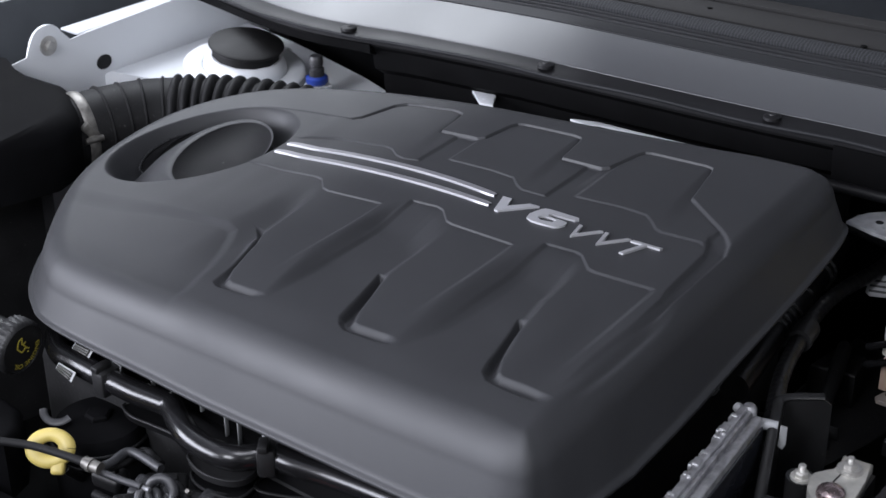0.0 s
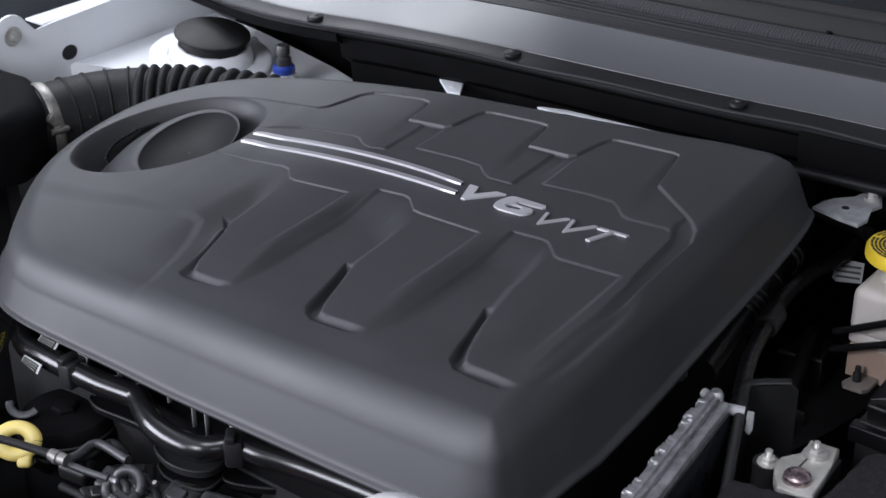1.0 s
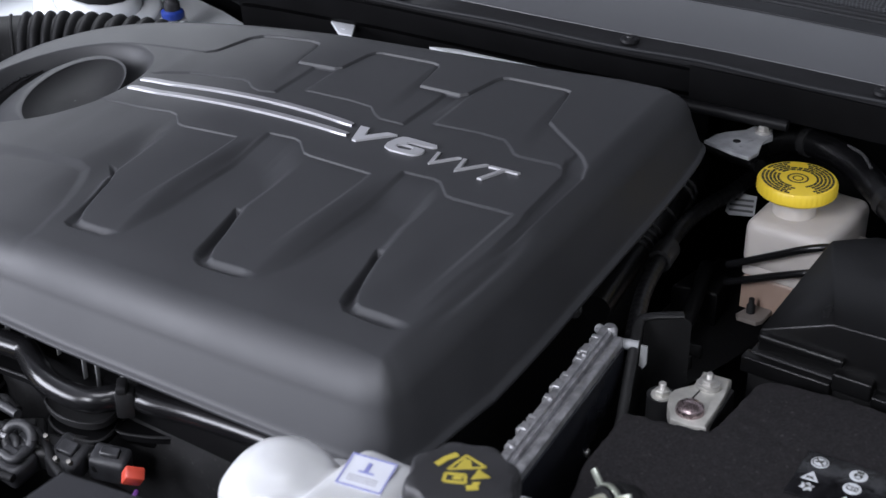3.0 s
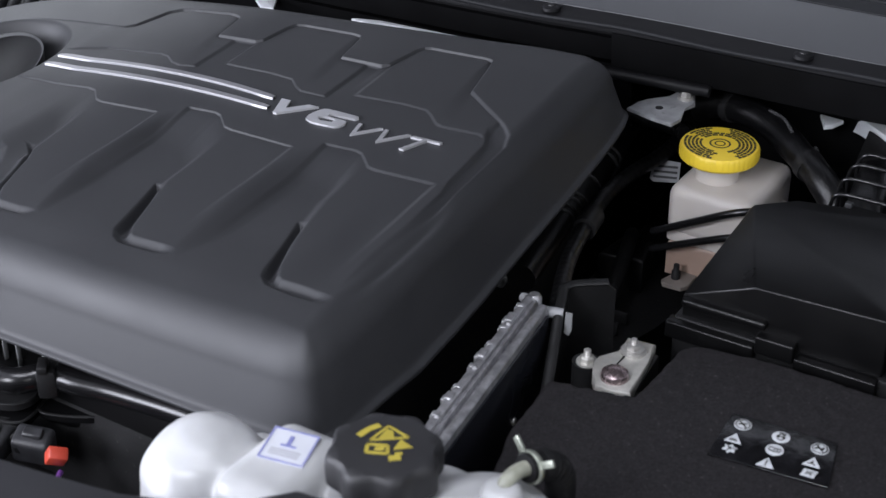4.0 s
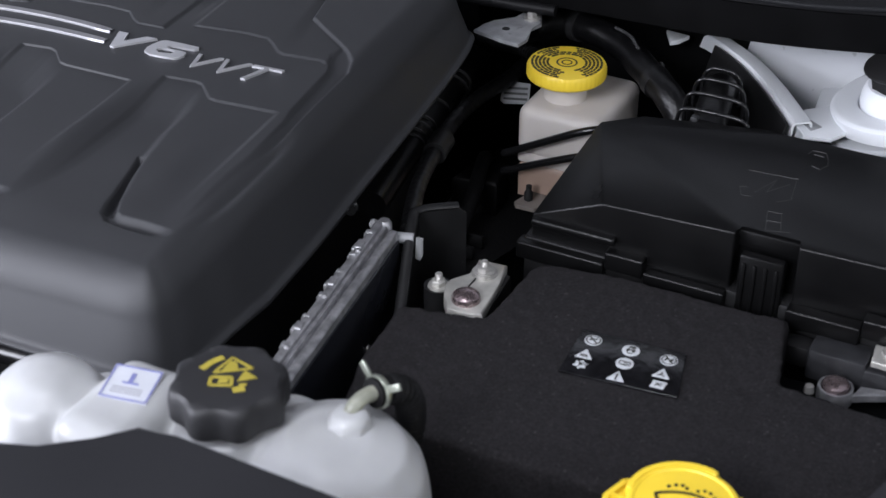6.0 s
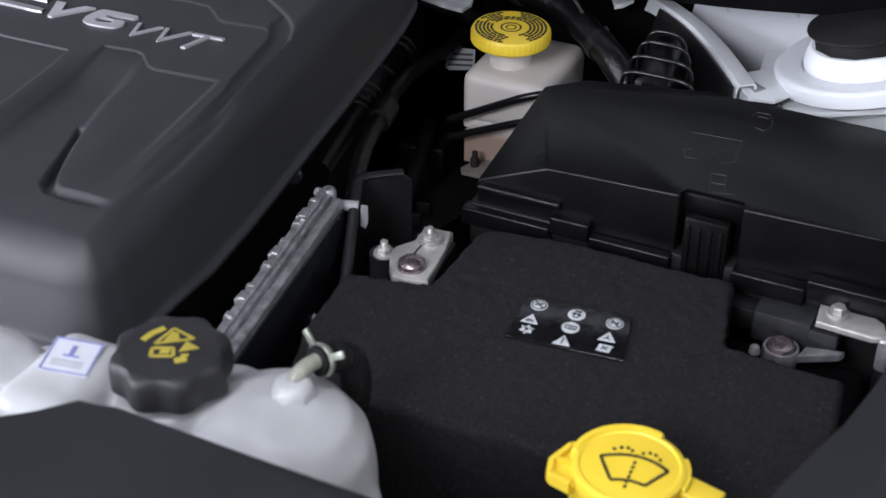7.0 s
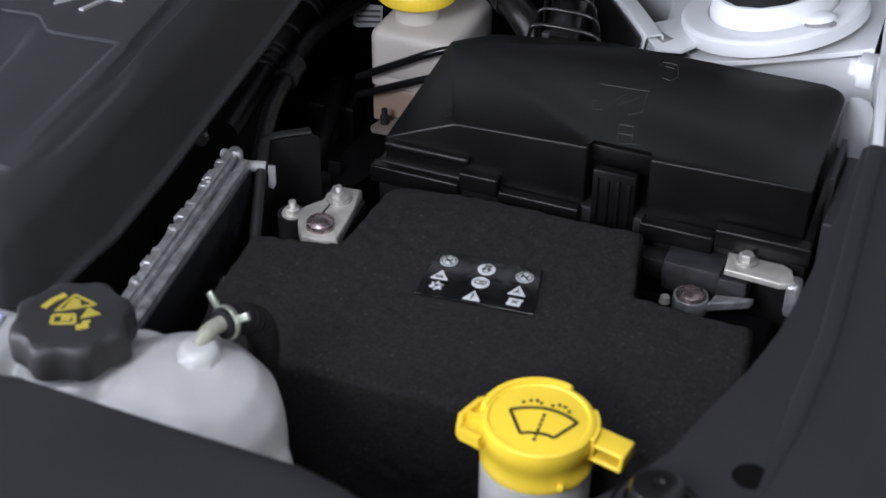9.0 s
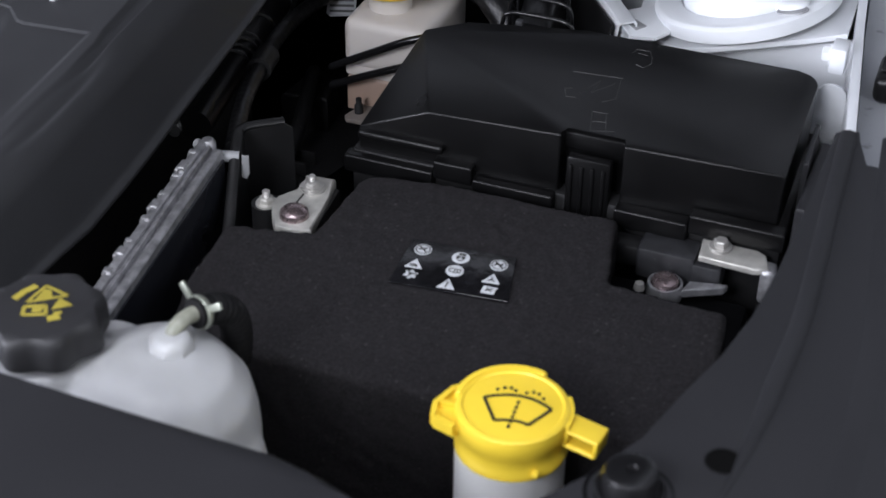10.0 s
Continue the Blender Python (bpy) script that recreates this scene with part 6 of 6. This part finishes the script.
part("fitting", join(ring(0.0115, 0.0042, 30, 10, at(*(-0.0680, -0.2711, 0.7900), 60, 0, 20)), ring(0.008, 0.004, 24, 10, at(*(-0.0759, -0.2776, 0.7850), 50, 10, 60)), tube([(-0.0703, -0.2871, 0.7850), (-0.0566, -0.2876, 0.7850), (-0.0561, -0.2766, 0.7850), (-0.0608, -0.2638, 0.7850)], 0.004, 10)), M_MIDGREY, loom, "dull metal pipe fitting")
for pts in ([(-0.0668, -0.2525, 0.7850), (-0.0474, -0.2612, 0.7850), (-0.0277, -0.2734, 0.7850), (-0.0120, -0.2792, 0.7850)], [(-0.1197, -0.2971, 0.7800), (-0.0937, -0.2961, 0.7800), (-0.0663, -0.3025, 0.7800), (-0.0442, -0.2992, 0.7800)], [(-0.0431, -0.2368, 0.7750), (-0.0270, -0.2387, 0.7750), (-0.0066, -0.2504, 0.7750)], [(-0.1552, -0.2835, 0.7900), (-0.1306, -0.2808, 0.7900), (-0.1227, -0.2644, 0.7900), (-0.1221, -0.2415, 0.7900), (-0.0970, -0.2455, 0.7900)]):
    part("wire", tube(pts, 0.0036, 10), M_RUBBER, loom)
for (x, y, z) in [(-0.0504, -0.2587, 0.7920), (-0.0227, -0.2741, 0.7920), (-0.0115, -0.2711, 0.7920)]:
    part("steel_pin", lathe([(0, 0.003), (0.0018, 0.0025), (0.0022, -0.004)], 12, at(x, y, z, 30, 20, 0)), M_CLAMPSTEEL, loom)
part("red_lock", box(-0.0075, 0.0075, -0.0055, 0.0055, -0.007, 0.006, 0.0018, 2, at(*(0.0330, -0.2494, 0.7850), 30, 22, 52)), M_RED, loom, "red plastic connector lock")
part("violet_wire", tube([(0.0341, -0.2490, 0.7700), (0.0446, -0.2656, 0.7700), (0.0653, -0.2753, 0.7700)], 0.0022, 8), M_VIOLET, loom)
can = thing("filter_canister", (-0.19, -0.22, 0.72), "dark rounded filter housing under the pipe", "canister")
part("body", lathe([(0.042, -0.09), (0.042, -0.006), (0.038, 0.0), (0.02, 0.003), (0, 0.003)], 40, Matrix.Translation((-0.2085, -0.2210, 0.7750))), M_AIR, can)
CM = Matrix.Translation((-0.2085, -0.2210, 0.7750))
for z in (-0.012, -0.024):
    part("rim", ring(0.0425, 0.0015, 40, 8, CM @ at(0, 0, z)), M_BLACK, can)
part("hub", lathe([(0.012, 0.0), (0.012, 0.006), (0.010, 0.008), (0, 0.008)], 6, CM), M_AIR, can)
for top, low in (([(-0.2382, -0.2133, 0.8380), (-0.2150, -0.2129, 0.8380)], [(-0.2168, -0.2172, 0.8320), (-0.2411, -0.2162, 0.8320)]), ([(-0.2394, -0.2323, 0.8260), (-0.2148, -0.2337, 0.8260)], [(-0.2164, -0.2383, 0.8180), (-0.2448, -0.2330, 0.8180)])):
    a, b, d, e = [Vector(v) for v in (*top, *low)]
    tg = thing("part_label", tuple(e), "small white printed label on the loom", "label", "loom labels")
    g = bmesh.new()
    g.faces.new([g.verts.new(v) for v in (a, b, d, e)])
    part("paper", sheet(g, 0.0006), M_TAG, tg)
    n = (b - a).cross(e - a).normalized()
    n = n if n.z > 0 else -n
    part("print_bars", join(*[tube([a.lerp(e, q) + (b - a) * 0.1 + n * 0.0008, b.lerp(d, q) - (b - a) * 0.12 + n * 0.0008], 0.0011, 6, 1, False) for q in (0.22, 0.5, 0.78)]), M_PRINT, tg)
solo("crescent_tab", moved(join(tube([(0.014 * math.cos(a), 0.014 * math.sin(a), 0) for a in np.linspace(radians(190), radians(325), 14)], 0.0036, 10, 1, False, None, 0.4)), at(*(-0.2298, -0.2447, 0.7900), 30, 0, 30)), M_MIDGREY, "dull grey crescent-shaped tab", "tab")
solo("front_duct", prism([(-0.3501, -0.2887), (-0.2685, -0.2704), (-0.2417, -0.2738), (-0.2215, -0.2906), (-0.2131, -0.3137), (-0.2516, -0.3550)], 0.74, 0.80, 0.008), M_AIR, "black plastic duct beside the dipstick", "duct")
solo("radiator_shroud", prism([(-0.55, -0.45), (-0.55, -0.36), (-0.24, -0.335), (-0.10, -0.318), (0.02, -0.335), (0.16, -0.40), (0.16, -0.45)], 0.60, 0.765, 0.006), M_COWLBLACK, "black plastic radiator shroud", "shroud")

# ---- behind, on the brake side ----
rh = thing("heater_hose", (0.25, 0.2, 0.8), "black cloth-wrapped hose beside the cover", "hose")
part("hose", tube([(0.2486, 0.3900, 0.8500), (0.2532, 0.3477, 0.8500), (0.2511, 0.3090, 0.8500), (0.2453, 0.2735, 0.8500), (0.2438, 0.2366, 0.8500), (0.2478, 0.1994, 0.8500), (0.2548, 0.1688, 0.8500), (0.2622, 0.1344, 0.8500), (0.2712, 0.1025, 0.8500), (0.2822, 0.0733, 0.8500), (0.2951, 0.0418, 0.8500)], 0.0068, 18, 12, True, lambda i, c: 1 + 0.05 * math.sin(i * 2.1)), M_HOSE, rh)
part("sleeve_clamp", tube([(0.2522, 0.1844, 0.8500), (0.2543, 0.1719, 0.8500), (0.2568, 0.1588, 0.8500)], 0.0105, 18, 3), M_BLACK, rh)
part("cross_hose", tube([(0.1775, 0.3741, 0.8620), (0.1992, 0.3669, 0.8620), (0.2274, 0.3580, 0.8620), (0.2490, 0.3557, 0.8620), (0.2600, 0.3507, 0.8620)], 0.0065, 14, 10, True, lambda i, c: 1 + 0.06 * math.sin(i * 1.9)), M_RUBBER, rh)
bel = thing("bellows_hose", (0.22, 0.25, 0.83), "black rubber bellows hose under the cover's edge", "hose")
part("hose", tube([(0.1844, 0.4178, 0.8380), (0.1900, 0.3809, 0.8380), (0.2040, 0.3012, 0.8380), (0.2204, 0.1978, 0.8380), (0.2308, 0.1356, 0.8380), (0.2413, 0.0785, 0.8380)], 0.0128, 20, 6), M_HOSE, bel)
for a, b in zip([(0.2027, 0.3084, 0.8380), (0.2047, 0.2963, 0.8380), (0.2127, 0.2468, 0.8380), (0.2180, 0.2118, 0.8380), (0.2198, 0.2010, 0.8380), (0.2217, 0.1891, 0.8380), (0.2234, 0.1785, 0.8380)], [(0.2030, 0.3066, 0.8380), (0.2050, 0.2945, 0.8380), (0.2130, 0.2451, 0.8380), (0.2183, 0.2102, 0.8380), (0.2201, 0.1994, 0.8380), (0.2219, 0.1875, 0.8380), (0.2237, 0.1770, 0.8380)]):
    part("rib", tube([a, b], 0.0152, 22, 1, False), M_LOOM, bel)
lh = thing("corrugated_loom", (0.2206, 0.1006, 0.8350), "thin black corrugated cable sleeve under the cover's edge", "cable sleeve")
part("sleeve", tube([(0.2262, 0.0687, 0.8350), (0.2242, 0.0870, 0.8350), (0.2204, 0.1047, 0.8350), (0.2152, 0.1254, 0.8350)], 0.0052, 14, 16, True, lambda i, c: 1 + 0.14 * math.cos(i * math.pi / 2)), M_LOOM, lh)
wp = thing("mount_plate", (0.255, 0.31, 0.87), "pale grey painted mounting plate with a bolt", "bracket")
part("plate", prism([(0.2313, 0.2840), (0.2348, 0.2999), (0.2383, 0.3103), (0.2540, 0.3250), (0.2546, 0.3382), (0.2715, 0.3422), (0.2800, 0.3231), (0.2757, 0.3095), (0.2819, 0.2886), (0.2794, 0.2738), (0.2603, 0.2761)], 0.905, 0.908, 0.001), M_PLATE, wp)
part("hole", lathe([(0, 0.0004), (0.0035, 0.0004), (0.0036, 0)], 16, at(*(0.2563, 0.2984, 0.9080))), M_DARK, wp)
part("bolt", hexnut(*(0.2678, 0.3290, 0.9090), 0.005, 0.006), M_ZINC, wp)
solo("cowl_drain_rail", tube([(0.1634, 0.3201, 0.9180), (0.1965, 0.3242, 0.9180), (0.2458, 0.3291, 0.9180), (0.2886, 0.3335, 0.9180)], 0.0055, 12), M_COWLDARK, "dark metal rail below the cowl", "rail")
bh = thing("booster_hose", (0.35, 0.345, 0.87), "thick black rubber vacuum hose behind the reservoir", "hose")
VAC = [(0.262, 0.372, 0.880), (0.285, 0.372, 0.890), (0.315, 0.362, 0.893), (0.350, 0.345, 0.892), (0.385, 0.315, 0.888), (0.415, 0.290, 0.882), (0.44, 0.275, 0.86)]
part("hose", tube(VAC, 0.0128, 22, 10, True, lambda i, c: 1 + 0.02 * math.sin(i * 0.9)), M_HOSE, bh)
for k in (1, 4):
    a, b = Vector(VAC[k]), Vector(VAC[k + 1])
    part("hose_clip", tube([a.lerp(b, q) for q in (0.3, 0.42, 0.54)], 0.0140, 20, 2), M_BLACK, bh)
for a, b in (((0.340, 0.352, 0.905), (0.372, 0.325, 0.903)), ((0.395, 0.322, 0.895), (0.402, 0.300, 0.893))):
    part("thin_line", tube([a, tuple((p + q) / 2 + 0.002 for p, q in zip(a, b)), b], 0.0016, 10, 6), M_LOOM, bh)
sp = thing("loom_spring_guide", (0.465, 0.265, 0.86), "black hose inside a coated wire coil", "hose guide")
part("hose", tube([(0.468, 0.235, 0.872), (0.462, 0.26, 0.882), (0.456, 0.29, 0.886), (0.450, 0.325, 0.882)], 0.0145, 20, 8), M_HOSE, sp)
for y, w, zt in ((0.240, 0.030, 0.902), (0.262, 0.0265, 0.906), (0.284, 0.0215, 0.909), (0.304, 0.0165, 0.910)):
    xc = 0.470 - 0.22 * (y - 0.24)
    part("wire_loop", tube([(xc - w, y, zt - 0.03), (xc - w, y, zt - 0.010), (xc - w + 0.006, y, zt - 0.001), (xc, y + 0.001, zt), (xc + w - 0.006, y, zt - 0.001), (xc + w, y, zt - 0.010), (xc + w, y, zt - 0.03)], 0.0018, 10, 6), M_GLOSS, sp)
part("bracket", join(box(0.452, 0.458, 0.236, 0.242, 0.872, 0.897, 0.001), box(0.456, 0.478, 0.240, 0.246, 0.878, 0.886, 0.002)), M_MIDGREY, sp)

# ---- open hood over the bay, unseen and shaped for the lamp light, and the hall ----
hood = thing("open_hood", (0.03, 0.4, 1.08), "white painted hood standing open with a black pad inside", "hood")
HM = at(0.03, 0.43, 1.07, -47, 0, 0)
# Rear left corner cut away so that softbox_left reaches the cowl panel.
part("hood_panel", moved(prism([(-0.80, -1.12), (0.80, -1.12), (0.80, 0.0), (-0.22, 0.0), (-0.55, -0.22), (-0.80, -0.42)], 0.0, 0.03, 0.01, 2), HM), M_WHITE, hood)
part("hood_pad", moved(prism([(-0.66, -1.0), (0.66, -1.0), (0.74, -0.30), (0.66, -0.09), (-0.16, -0.09), (-0.68, -0.46)], -0.012, 0.002, 0.004), HM), M_FELT, hood, "black felt hood pad")
solo("floor", box(-6, 6, -7, 6, -0.05, 0, 0), M_FLOOR, "grey painted hall floor", "floor", "structure")
solo("wall_back", box(-6, 6, 6, 6.1, 0, 3.8, 0), M_WALL, "plain light hall wall", "wall", "structure")
solo("wall_front", box(-6, 6, -7.1, -7, 0, 3.8, 0), M_WALL, "plain light hall wall", "wall", "structure")
solo("wall_left", box(-6.1, -6, -7, 6, 0, 3.8, 0), M_WALL, "plain light hall wall", "wall", "structure")
solo("wall_right", box(6, 6.1, -7, 6, 0, 3.8, 0), M_WALL, "plain light hall wall", "wall", "structure")
solo("ceiling", box(-6.1, 6.1, -7.1, 6.1, 3.8, 3.9, 0), M_WALL, "plain light hall ceiling", "ceiling", "structure")
